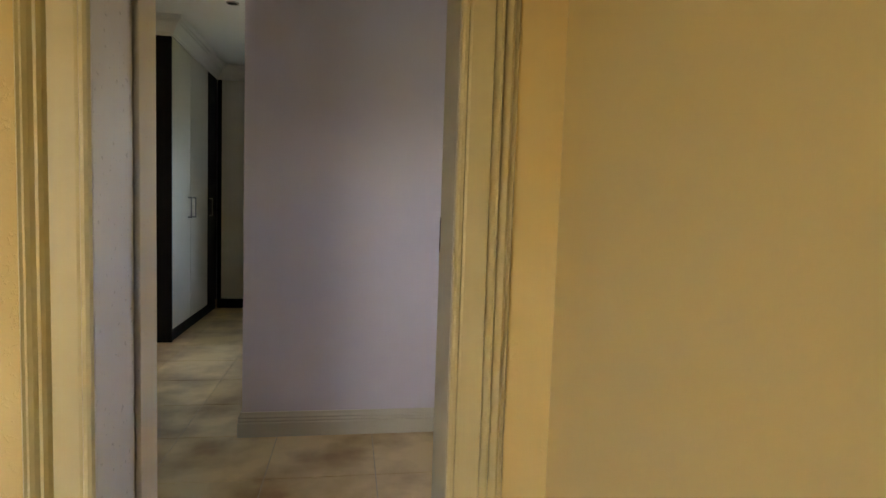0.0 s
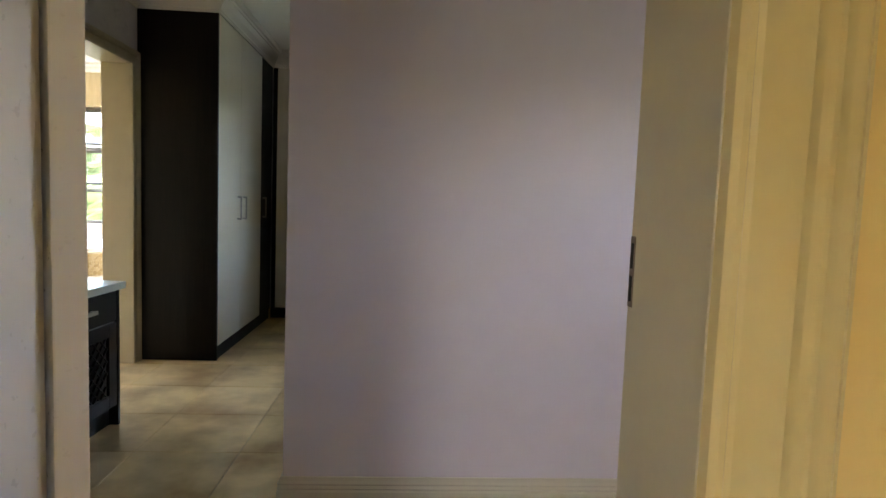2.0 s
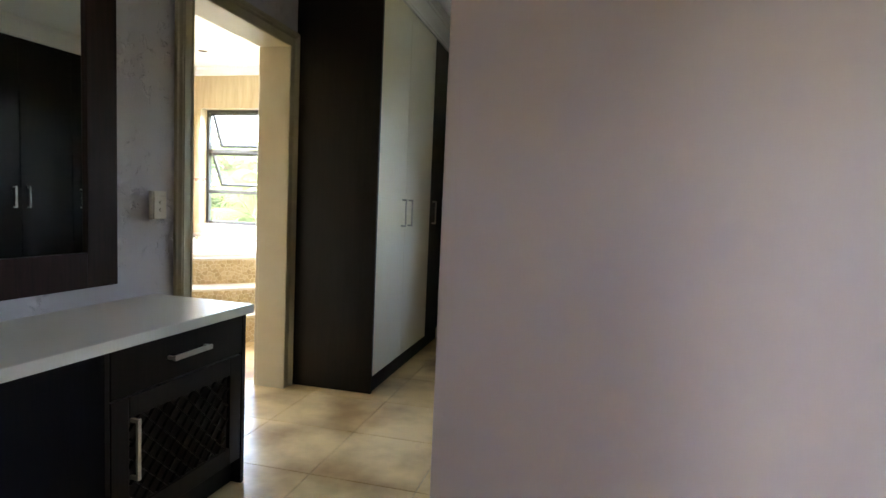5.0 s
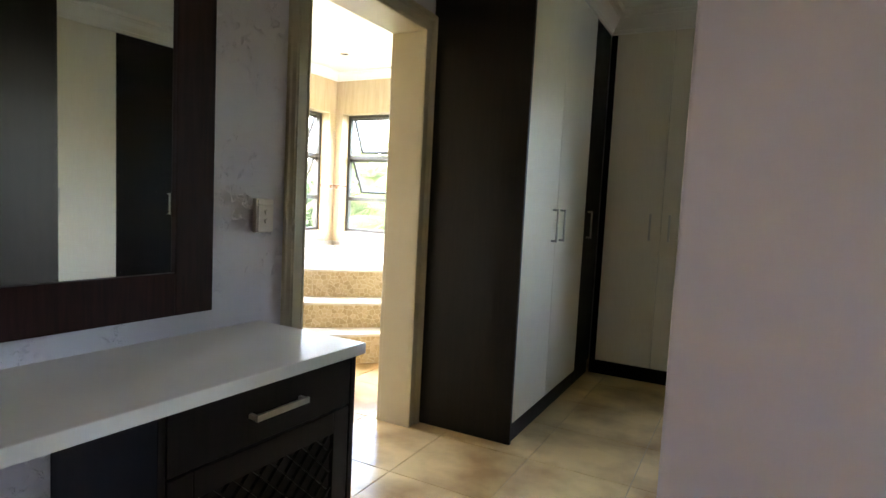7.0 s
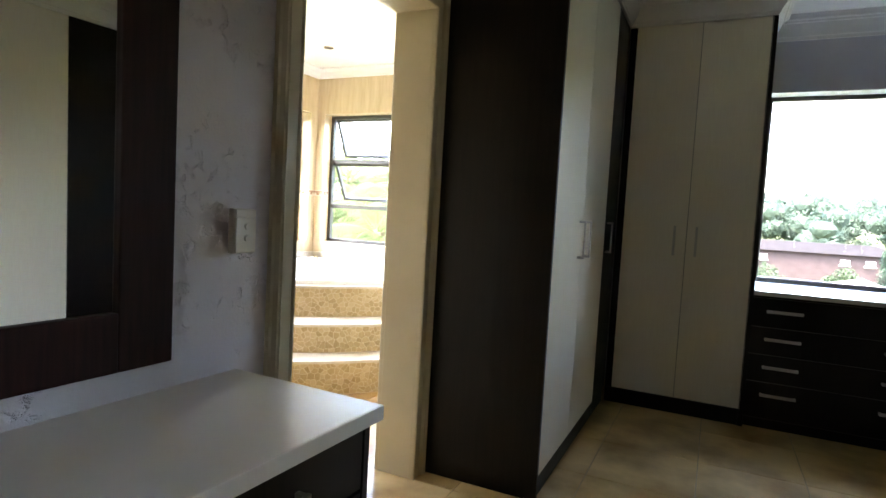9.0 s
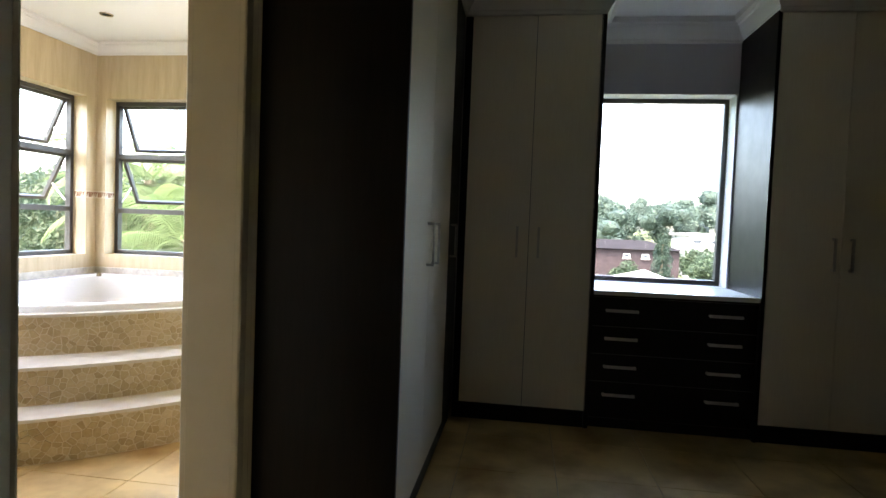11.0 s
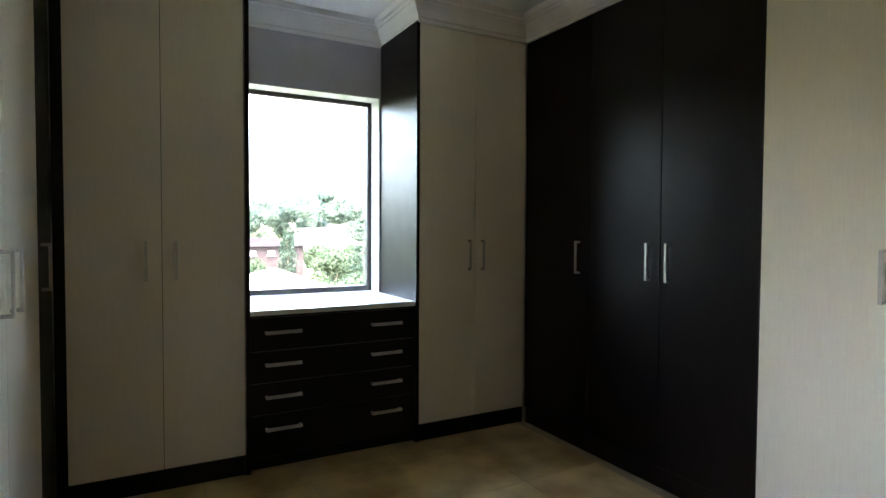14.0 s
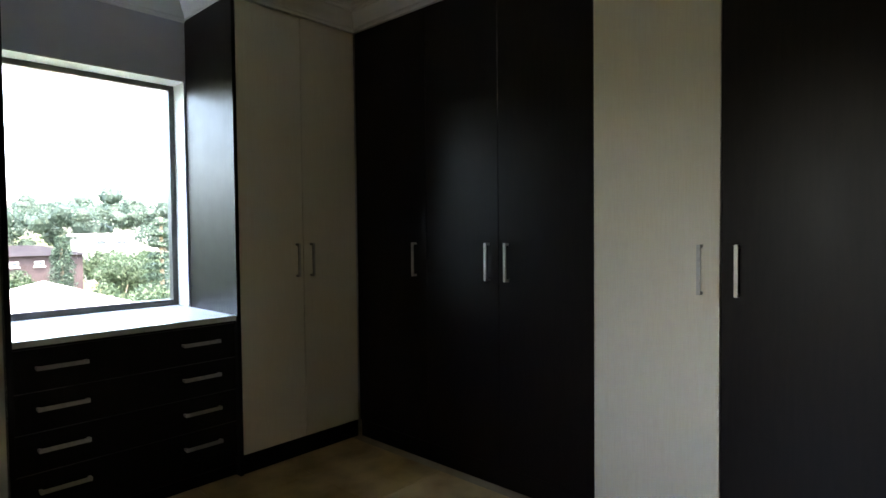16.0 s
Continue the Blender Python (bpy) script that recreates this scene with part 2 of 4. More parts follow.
def box(bm, x0, x1, y0, y1, z0, z1, bevel=0.0, index=0):
    made = bmesh.ops.create_cube(bm, size=1.0)["verts"]
    for v in made:
        v.co = Vector(((x0 + x1) / 2 + v.co.x * (x1 - x0), (y0 + y1) / 2 + v.co.y * (y1 - y0), (z0 + z1) / 2 + v.co.z * (z1 - z0)))
    faces = {f for v in made for f in v.link_faces}
    for f in faces:
        f.material_index = index
    if bevel:
        edges = list({e for f in faces for e in f.edges})
        bmesh.ops.bevel(bm, geom=edges, offset=bevel, segments=2, affect="EDGES", profile=0.6)
    return bm


def one(x0, x1, y0, y1, z0, z1, bevel=0.0):
    return box(bmesh.new(), x0, x1, y0, y1, z0, z1, bevel)


def cylinder(bm, x, y, z0, z1, r, r2=None, n=24):
    bmesh.ops.create_cone(bm, cap_ends=True, segments=n, radius1=r, radius2=r if r2 is None else r2, depth=z1 - z0, matrix=Matrix.Translation((x, y, (z0 + z1) / 2)))
    return bm


def by_side(bm, pick):
    """Gives every face the material slot that pick(normal, centre) names."""
    bm.normal_update()
    for f in bm.faces:
        f.material_index = pick(f.normal, f.calc_center_median())
    return bm


def sweep(path, profile, closed=False):
    """A moulding: profile points (out, z) carried along a plan path with mitred corners. out grows to the path's right."""
    bm = bmesh.new()
    pts = [Vector(p) for p in path]
    n, rings = len(pts), []
    for i, p in enumerate(pts):
        before = (p - pts[i - 1]).normalized() if closed or i else None
        after = (pts[(i + 1) % n] - p).normalized() if closed or i < n - 1 else None
        a, b = before or after, after or before
        na, nb = Vector((a.y, -a.x)), Vector((b.y, -b.x))
        mid = (na + nb).normalized()
        mid = mid / max(0.3, mid.dot(na))
        rings.append([bm.verts.new((p.x + mid.x * o, p.y + mid.y * o, z)) for o, z in profile])
    k = len(profile)
    for i in range(n if closed else n - 1):
        r, s = rings[i], rings[(i + 1) % n]
        for j in range(k):
            bm.faces.new((r[j], r[(j + 1) % k], s[(j + 1) % k], s[j]))
    if not closed:
        bm.faces.new(rings[0])
        bm.faces.new(rings[-1][::-1])
    return bm


ARCH = [(0, 0), (0, 0.014), (0.006, 0.019), (0.013, 0.019), (0.018, 0.013), (0.024, 0.015), (0.076, 0.017), (0.08, 0.006), (0.084, 0.016), (0.089, 0.024), (0.095, 0.024),
        (0.101, 0.011), (0.107, 0.022), (0.113, 0.029), (0.119, 0.026), (0.125, 0.012), (0.131, 0.018), (0.137, 0.012), (0.137, 0)]


def architrave(m, width, height, gap=0.0, wide=1.0):
    """A moulded door surround as one mesh: opening from 0 to width along local x, face towards local -y, at pose m."""
    bm = bmesh.new()

    def ring(points):
        return [bm.verts.new(m @ Vector(p)) for p in points]
    arch = [(gap + u * wide, v * 1.25 if u < 0.03 or u > 0.08 else v) for u, v in ARCH]
    rings = [ring([(-u, -v, 0) for u, v in arch]), ring([(-u, -v, height + u) for u, v in arch]),
             ring([(width + u, -v, height + u) for u, v in arch]), ring([(width + u, -v, 0) for u, v in arch])]
    k = len(ARCH)
    for r, s in zip(rings, rings[1:]):
        for j in range(k):
            bm.faces.new((r[j], r[(j + 1) % k], s[(j + 1) % k], s[j]))
    bm.faces.new(rings[0])
    bm.faces.new(rings[-1])
    return bm


def lining(m, width, height, depth, thick=0.025, hinge=0.0):
    """Door lining on the three inner sides of an opening, set back in local +y from 0 to depth."""
    bm = bmesh.new()
    if not hinge:
        box(bm, -thick, 0, 0, depth, 0, height + thick, 0.002)
    box(bm, width, width + thick, 0, depth, 0, height + thick, 0.002)
    box(bm, 0, width, 0, depth, height, height + thick, 0.002)
    bm.transform(m)
    return bm

# ---- setting: walls, floors, ceilings ----
H = 2.66            # ceiling height
XL, XR = -1.875, 1.90       # closet side walls
YE0, YE1 = 1.41, 1.615       # wall with the entrance door
DX0, DX1, DH = -0.397, 0.383, 2.10
YP0, YP1 = 3.062, 3.21     # partition
YW0, YW1 = 7.28, 7.50       # window wall of the closet
BX0, BX1 = -4.63, -2.045    # bathroom
BY0, BY1 = 3.0, 7.70
BD0, BD1 = 4.132, 4.994     # bathroom door opening

yellow_side = lambda n, c: 0 if n.y < -0.5 or c.y < YE0 + 0.001 else 1
bm = bmesh.new()
box(bm, -2.4, DX0 - 0.025, YE0, YE1, 0, H)
box(bm, DX1 + 0.025, 2.05, YE0, YE1, 0, H)
box(bm, DX0 - 0.025, DX1 + 0.025, YE0, YE1, DH + 0.025, H)
solid("wall_entrance", by_side(bm, yellow_side), [YELLOW, LILAC], "yellow hand-plastered wall with a doorway, lilac on its far side", "wall")
solid("wall_entrance_right", one(0.64, 0.79, -3.1, YE0, 0, H), YELLOW_SMOOTH, "plain yellow painted plaster wall beside the doorway", "wall")
solid("wall_entrance_left", one(-2.55, -2.4, -3.1, YE1, 0, H), YELLOW, "plain yellow plaster wall", "wall")
# opening added out of view, for the entrance fill lamp and sky
bm = bmesh.new()
box(bm, -2.4, -2.3, -3.1, -2.95, 0, H)
box(bm, -1.46, 0.64, -3.1, -2.95, 0, H)
box(bm, -2.3, -1.46, -3.1, -2.95, 0, 1.13)
box(bm, -2.3, -1.46, -3.1, -2.95, 1.97, H)
solid("wall_entrance_back", bm, YELLOW, "yellow wall with an added, unseen opening for fill light", "wall")

# closet's left wall with the bathroom doorway
bm = bmesh.new()
for y0, y1, z0, z1 in ((YE1, BD0 - 0.025, 0, H), (BD1 + 0.025, 7.9, 0, H), (BD0 - 0.025, BD1 + 0.025, 2.108 + 0.025, H)):
    box(bm, BX1, XL, y0, y1, z0, z1)
# this stretch of wall runs a little out of square towards the entrance
for v in bm.verts:
    if v.co.y < YE1 + 0.01 and v.co.x > XL - 0.01:
        v.co.x -= 0.095
solid("wall_west", by_side(bm, lambda n, c: 1 if n.x < -0.5 else 0), [PLASTER, BATHTILE], "pale lilac wall of rough pitted plaster around the bathroom doorway", "wall")
# small opening added out of view for the passage fill lamp
bm = bmesh.new()
box(bm, XR, XR + 0.15, YE1, 2.13, 0, H)
box(bm, XR, XR + 0.15, 2.53, YW1, 0, H)
box(bm, XR, XR + 0.15, 2.13, 2.53, 0, 1.35)
box(bm, XR, XR + 0.15, 2.13, 2.53, 1.85, H)
solid("wall_east", bm, LILAC, "plain lilac wall behind the wardrobes", "wall")
solid("wall_partition", one(-0.382, XR, YP0, YP1, 0, H, 0.004), LILAC, "smooth lilac-grey partition wall with a free end", "wall")

WX0, WX1, WZ0, WZ1 = -0.44, 0.492, 0.853, 2.175      # closet window opening
bm = bmesh.new()
box(bm, XL, WX0, YW0, YW1, 0, H)
box(bm, WX1, XR, YW0, YW1, 0, H)
box(bm, WX0, WX1, YW0, YW1, 0, WZ0)
box(bm, WX0, WX1, YW0, YW1, WZ1, H)
solid("wall_north", bm, GREYWALL, "grey-lilac wall above the closet window", "wall")

# bathroom walls, each with one window and one added, unseen light opening
BW0, BW1, BZ0, BZ1 = -4.536, -3.3, 0.85, 2.2
bm = bmesh.new()
box(bm, BX0 - 0.2, BW0, BY1, BY1 + 0.2, 0, H)
box(bm, BW1, -3.15, BY1, BY1 + 0.2, 0, H)
box(bm, -2.25, BX1, BY1, BY1 + 0.2, 0, H)
box(bm, -3.15, -2.25, BY1, BY1 + 0.2, 0, 0.95)
box(bm, -3.15, -2.25, BY1, BY1 + 0.2, BZ1, H)
box(bm, BW0, BW1, BY1, BY1 + 0.2, 0, BZ0)
box(bm, BW0, BW1, BY1, BY1 + 0.2, BZ1, H)
bath_north = solid("wall_bath_north", bm, BATHTILE, "beige streaked tile wall around the bathroom window", "wall")
LW0, LW1 = 6.35, 7.59
bm = bmesh.new()
box(bm, BX0 - 0.2, BX0, BY0, 4.45, 0, H)
box(bm, BX0 - 0.2, BX0, 5.95, LW0, 0, H)
box(bm, BX0 - 0.2, BX0, 4.45, 5.95, 0, 0.95)
box(bm, BX0 - 0.2, BX0, 4.45, 5.95, BZ1, H)
box(bm, BX0 - 0.2, BX0, LW1, BY1, 0, H)
box(bm, BX0 - 0.2, BX0, LW0, LW1, 0, BZ0)
box(bm, BX0 - 0.2, BX0, LW0, LW1, BZ1, H)
bath_west = solid("wall_bath_west", bm, BATHTILE, "beige streaked tile wall with a tilting window", "wall")
bm = one(BX0 - 0.2, BX1, BY0 - 0.15, BY0, 0, H)
solid("wall_bath_south", bm, BATHTILE, "plain beige tiled wall", "wall")

bm = bmesh.new()
box(bm, -2.55, 2.05, -3.1, YW1, H, H + 0.12)
solid("ceiling", bm, CEILING, "white painted ceiling", "ceiling")
solid("ceiling_bath", one(BX0 - 0.2, -2.55, BY0 - 0.15, BY1 + 0.2, H + 0.001, H + 0.12), CEILING, "white bathroom ceiling", "ceiling")
bm = one(-2.55, BX1 + 0.0, YE1, BY1 + 0.2, H + 0.003, H + 0.11)
solid("ceiling_bath_edge", bm, CEILING, "white bathroom ceiling above the doorway", "ceiling")
# unseen slab, added so its south overhang keeps sun out of the entrance opening
solid("roof", one(-5.3, 2.6, -4.3, 7.95, H + 0.13, H + 0.3, 0.01), ROOF, "unseen dark slab added over the house to block the sun", "roof")
floor = solid("floor", box(bmesh.new(), BX0 - 0.2, 2.05, -3.1, 7.9, -0.3, -0.004), GROUT, "cream stone-look tiles with brown stains", "floor")

# skirting along the partition
SKIRT = [(0, 0), (0.02, 0), (0.02, 0.07), (0.015, 0.078), (0.019, 0.085), (0.014, 0.096), (0.018, 0.103), (0.012, 0.114), (0.008, 0.127), (0, 0.127)]
solid("baseboard", sweep([(-0.382, YP1), (-0.382, YP0), (XR, YP0)], SKIRT),
      CREAM, "cream moulded skirting board along the partition", "skirting")
solid("baseboard_entrance", sweep([(XR, YE1), (DX1 + 0.17, YE1)], SKIRT), CREAM, "cream moulded skirting board", "skirting")

# cornices
CORN = [(-0.02, 2.512), (0.012, 2.512), (0.016, 2.522), (0.024, 2.528), (0.024, 2.536), (0.032, 2.548), (0.05, 2.572), (0.062, 2.596), (0.066, 2.606), (0.078, 2.61), (0.082, 2.62),
        (0.1, 2.626), (0.104, 2.64), (0.108, H - 0.002), (-0.02, H - 0.002)]
FX, FY, RX = -1.31, 6.715, 1.30
solid("trim_cornice", sweep([(XL, 1.6), (XL, 5.10), (FX, 5.10), (FX, FY), (-0.472, FY), (-0.472, YW0), (0.516, YW0), (0.516, FY), (RX, FY), (RX, 3.955), (-0.266, 3.955), (-0.266, YP1)], CORN),
      CORNICE, "white stepped plaster cornice above the wardrobes", "cornice")
solid("trim_cornice_bath", sweep([(BX0, BY0), (BX0, BY1), (BX1, BY1), (BX1, BY0)], [(o, H - (H - z) * 0.6) for o, z in CORN]), CORNICE, "white plaster cornice in the bathroom", "cornice")
bm = bmesh.new()
box(bm, XL, FX - 0.021, 5.121, YW0, 2.522, H - 0.003)
box(bm, FX - 0.02, -0.493, FY + 0.021, YW0, 2.522, H - 0.003)
box(bm, 0.537, RX + 0.02, FY + 0.021, YW0, 2.522, H - 0.003)
box(bm, RX + 0.021, XR, 3.98, YW0, 2.522, H - 0.003)
box(bm, -0.245, XR, YP1, 3.934, 2.522, H - 0.003)
solid("trim_bulkhead", bm, CORNICE, "white boarding between wardrobe tops and ceiling", "bulkhead")


# ---- doors ----
m = pose(DX0, YE0, 0)
door_1 = thing("door_1", m, "white gloss-painted door standing open in a yellow surround", "door", kind="structure")



def local(bm, m):
    bm.transform(m.inverted())
    return bm


W1 = DX1 - DX0
part("architrave", local(architrave(m, W1, DH, 0.002), m), CREAM_YELLOW, door_1, "yellow-cream moulded architrave")
bm = lining(m, W1, DH, YE1 - YE0, 0.025, 0.018)
part("door_lining", local(bm, m), CREAM, door_1, "cream painted door lining")
bm = bmesh.new()
box(bm, -0.025, 0, 0, YE1 - YE0 + 0.018, 0, DH + 0.025, 0.002)
box(bm, -0.025, -0.002, YE1 - YE0 + 0.018, YE1 - YE0 + 0.03, 0, DH, 0.001)
part("hinge_jamb", bm, DOOR_WHITE, door_1, "white gloss-painted hinge jamb")
part("architrave", local(architrave(pose(DX1, YE1, 0, 0, 0, 180), W1, DH, 0.02), m), CREAM, door_1)
bm = bmesh.new()
box(bm, W1 - 0.0008, W1 + 0.002, 0.189, 0.2045, 1.085, 1.18, 0.0008)
strike = part("strike_plate", bm, WORN, door_1, "worn brown steel strike plate")
# no holes cut: the latch holes' shade is put in as flat black plates
bm = bmesh.new()
box(bm, W1 - 0.0014, W1 - 0.0009, 0.1925, 0.2015, 1.093, 1.127)
box(bm, W1 - 0.0014, W1 - 0.0009, 0.1925, 0.2015, 1.137, 1.171)
part("latch_hole_shade", bm, BLACK, strike)
# open leaf: face from the hinge corner, 42 degrees past square
mleaf = m.inverted() @ pose(-0.348, 1.657, 0.012, 0, 0, 90 + 42)
bm = one(0, 0.785, 0, 0.042, 0, 2.075, 0.003)
bm.transform(mleaf)
leaf = part("door_leaf", bm, DOOR_WHITE, door_1, "flat white door leaf swung open")
for z in (0.25, 1.88):
    bm = bmesh.new()
    cylinder(bm, -0.008, 0.048, z - 0.05, z + 0.05, 0.007, n=12)
    bm.transform(mleaf)
    part("hinge", bm, STEEL, leaf)

m = pose(XL, BD0, 0, 0, 0, 90)
door_2 = thing("door_2", m, "cream moulded door surround of the bathroom doorway, without leaf", "doorway", kind="structure")
W2 = BD1 - BD0
part("architrave", local(architrave(m, W2, 2.108, 0.0, 0.77), m), CREAM, door_2)
part("door_lining", local(lining(m, W2, 2.108, XL - BX1), m), CREAM, door_2)
part("architrave", local(architrave(pose(BX1, BD1, 0, 0, 0, -90), W2, 2.108), m), CREAM, door_2)


# ---- windows ----
def pane_mesh(name, bm, parent):
    ob = part(name, bm, GLASS, parent)
    ob.visible_shadow = False
    return ob


def frame_bm(x0, x1, z0, z1, t, y0, y1, bevel=0.003):
    bm = bmesh.new()
    box(bm, x0, x0 + t, y0, y1, z0, z1, bevel)
    box(bm, x1 - t, x1, y0, y1, z0, z1, bevel)
    box(bm, x0 + t, x1 - t, y0, y1, z0, z0 + t, bevel)
    box(bm, x0 + t, x1 - t, y0, y1, z1 - t, z1, bevel)
    return bm


m = pose(WX0, 7.42, 0)
window_1 = thing("window_1", m, "large fixed window in a dark bronze aluminium frame", "window", kind="structure")
w = WX1 - WX0
part("window_frame", frame_bm(0, w, 0.858, WZ1, 0.036, 0, 0.05), BRONZE, window_1)
bm = bmesh.new()
box(bm, -0.0005, 0.006, YW0 - 7.42 - 0.002, -0.001, 0.858, WZ1)
box(bm, w - 0.006, w + 0.0005, YW0 - 7.42 - 0.002, -0.001, 0.858, WZ1)
box(bm, 0.006, w - 0.006, YW0 - 7.42 - 0.002, -0.001, WZ1 - 0.006, WZ1 + 0.0005)
part("reveal_lining", bm, CEILING, window_1, "white painted reveal")
pane_mesh("pane", one(0.036, w - 0.036, 0.022, 0.027, 0.894, WZ1 - 0.036), window_1)


def casement(name, m, w):
    """Three-part window: two top-hung sashes tilted out over a fixed pane. Local x across, +y outwards."""
    win = thing(name, m, "dark aluminium bathroom window with two sashes tilted open", "window", kind="structure")
    z = [BZ0, 1.235, 1.715, BZ1]
    bm = frame_bm(0, w, z[0], z[3], 0.035, 0, 0.05)
    box(bm, 0.035, w - 0.035, 0, 0.05, z[1] - 0.022, z[1] + 0.022, 0.003)
    box(bm, 0.035, w - 0.035, 0, 0.05, z[2] - 0.022, z[2] + 0.022, 0.003)
    part("window_frame", bm, BRONZE, win)
    pane_mesh("pane", one(0.035, w - 0.035, 0.022, 0.027, z[0] + 0.035, z[1] - 0.022), win)
    for a, b, tilt in ((z[1] + 0.022, z[2] - 0.022, 27), (z[2] + 0.022, z[3] - 0.035, 25)):
        h = b - a
        hinge = Matrix.Translation((0, 0.03, b)) @ Matrix.Rotation(radians(tilt), 4, "X")
        bm = frame_bm(0.04, w - 0.04, -h, 0, 0.028, 0, 0.035)
        bm.transform(hinge)
        sash = part("sash", bm, BRONZE, win)
        bm = one(0.068, w - 0.068, 0.015, 0.02, -h + 0.028, -0.028)
        bm.transform(hinge)
        pane_mesh("pane", bm, sash)
        bm = one(w * 0.5 - 0.012, w * 0.5 + 0.012, -0.03, 0.0, -h + 0.004, -h + 0.024, 0.003)
        box(bm, w * 0.5 - 0.07, w * 0.5 + 0.012, -0.04, -0.03, -h + 0.006, -h + 0.022, 0.003)
        bm.transform(hinge)
        part("latch", bm, BRONZE, sash)
        for x in (0.045, w - 0.057):
            end = hinge @ Vector((0, 0.01, -h * 0.62))
            bm = bmesh.new()
            p0, p1 = Vector((x, 0.03, a + 0.12 * h)), Vector((x, end.y, end.z))
            box(bm, -0.006, 0.006, -0.004, 0.004, 0, (p1 - p0).length)
            bm.transform(Matrix.Translation(p0) @ (p1 - p0).to_track_quat("Z", "X").to_matrix().to_4x4())
            part("stay_arm", bm, STEEL, win)
    return win


casement("window_2", pose(BW0, 7.82, 0), BW1 - BW0)
casement("window_3", pose(BX0 - 0.12, LW0, 0, 0, 0, 90), LW1 - LW0)


# ---- wardrobes ----
def handle(parent, x, z0, z1, label=""):
    """Square stirrup handle, upright, standing off a door whose face is local y = 0."""
    bm = bmesh.new()
    box(bm, x - 0.007, x + 0.007, -0.034, -0.025, z0, z1, 0.0015)
    box(bm, x - 0.006, x + 0.006, -0.026, 0.0, z0, z0 + 0.012, 0.001)
    box(bm, x - 0.006, x + 0.006, -0.026, 0.0, z1 - 0.012, z1, 0.001)
    return part("handle", bm, STEEL, parent, label)


def bar_handle(parent, x0, x1, z, y=0.0):
    bm = bmesh.new()
    box(bm, x0, x1, y - 0.034, y - 0.025, z - 0.009, z + 0.009, 0.0015)
    box(bm, x0, x0 + 0.012, y - 0.026, y, z - 0.006, z + 0.006, 0.001)
    box(bm, x1 - 0.012, x1, y - 0.026, y, z - 0.006, z + 0.006, 0.001)
    return part("handle", bm, STEEL, parent)


DOOR_TOP, DOOR_BOT = 2.508, 0.108


def wardrobe(m, w, d, doors, label, group="fitted wardrobes", ends=(False, False)):
    """Floor-to-cornice unit. doors: (x0, x1, material, handle x or None)."""
    unit = thing("wardrobe", m, label, "wardrobe", group)
    part("body", one(0, w, 0.021, d, 0.1, 2.52, 0.001), WENGE, unit)
    part("plinth", one(0.002, w - 0.002, 0.012, d - 0.02, 0.0, 0.1, 0.001), WENGE, unit, "dark plinth")
    for k, (a, b) in enumerate(((0.0, 0.02), (w - 0.02, w))):
        if ends[k]:
            part("end_panel", one(a - 0.006 + 0.012 * k - 0.014 * (1 - k), b - 0.02 * (1 - k) + 0.016 * k, 0.0, d, 0.0, 2.521, 0.001), WENGE, unit, "dark wenge end panel")
    for x0, x1, mat, hx in doors:
        leaf = part("door", one(x0 + 0.0015, x1 - 0.0015, 0, 0.0195, DOOR_BOT, DOOR_TOP, 0.0018), mat, unit,
                    "cream board door" if mat is BOARD else "dark wenge door")
        if hx is not None:
            handle(leaf, hx, 1.035, 1.225)
    return unit


# left run: pale pair, then a dark single in the corner
wardrobe(pose(FX, 5.12, 0, 0, 0, 90), 1.19, 0.56, [(0, 0.548, BOARD, 0.471), (0.548, 1.19, BOARD, 0.614)],
         "tall wardrobe with two cream doors and a dark wenge end panel", ends=(True, False))
wardrobe(pose(FX, 6.311, 0, 0, 0, 90), 0.402, 0.56, [(0, 0.402, WENGE, 0.075)], "narrow dark wenge wardrobe in the corner")
# window wall
wardrobe(pose(-1.308, FY, 0), 0.833, 0.56, [(0.046, 0.441, BOARD, 0.37), (0.441, 0.831, BOARD, 0.50)],
         "tall wardrobe with two cream doors beside the window", ends=(False, True))
wardrobe(pose(0.517, FY, 0), 0.78, 0.56, [(0.002, 0.39, BOARD, 0.345), (0.39, 0.775, BOARD, 0.44)],
         "tall wardrobe with two cream doors beside the window", ends=(True, False))
# right run, from the window towards the partition
y = FY - 0.003
wardrobe(pose(RX, y, 0, 0, 0, -90), 0.602, 0.595, [(0, 0.602, WENGE, 0.52)], "tall dark wenge wardrobe with a single door")
wardrobe(pose(RX, y - 0.603, 0, 0, 0, -90), 1.01, 0.595, [(0, 0.497, WENGE, 0.435), (0.497, 1.01, WENGE, 0.555)], "tall wardrobe with a pair of dark wenge doors")
wardrobe(pose(RX, y - 1.614, 0, 0, 0, -90), 1.14, 0.595, [(0, 0.515, BOARD, 0.447), (0.515, 1.06, WENGE, 0.577)], "tall wardrobe with one cream and one dark wenge door")
# return unit behind the partition, its dark end towards the mirror
wardrobe(pose(RX - 0.005, 3.955, 0, 0, 0, 180), 1.56, 0.735, [(0.0, 0.52, WENGE, 0.44), (0.52, 1.04, WENGE, 0.6), (1.04, 1.56, WENGE, 1.12)], "deep dark wenge wardrobe standing against the partition", ends=(False, True))

# drawers under the window
m = pose(-0.465, 6.748, 0)
w = 0.972
chest = thing("drawer_unit", m, "dark wenge chest of four wide drawers under the window", "drawers")
part("body", one(0, w, 0.021, 0.5, 0.06, 0.828, 0.001), WENGE, chest)
part("plinth", one(0.002, w - 0.002, 0.014, 0.48, 0, 0.06, 0.001), WENGE, chest)
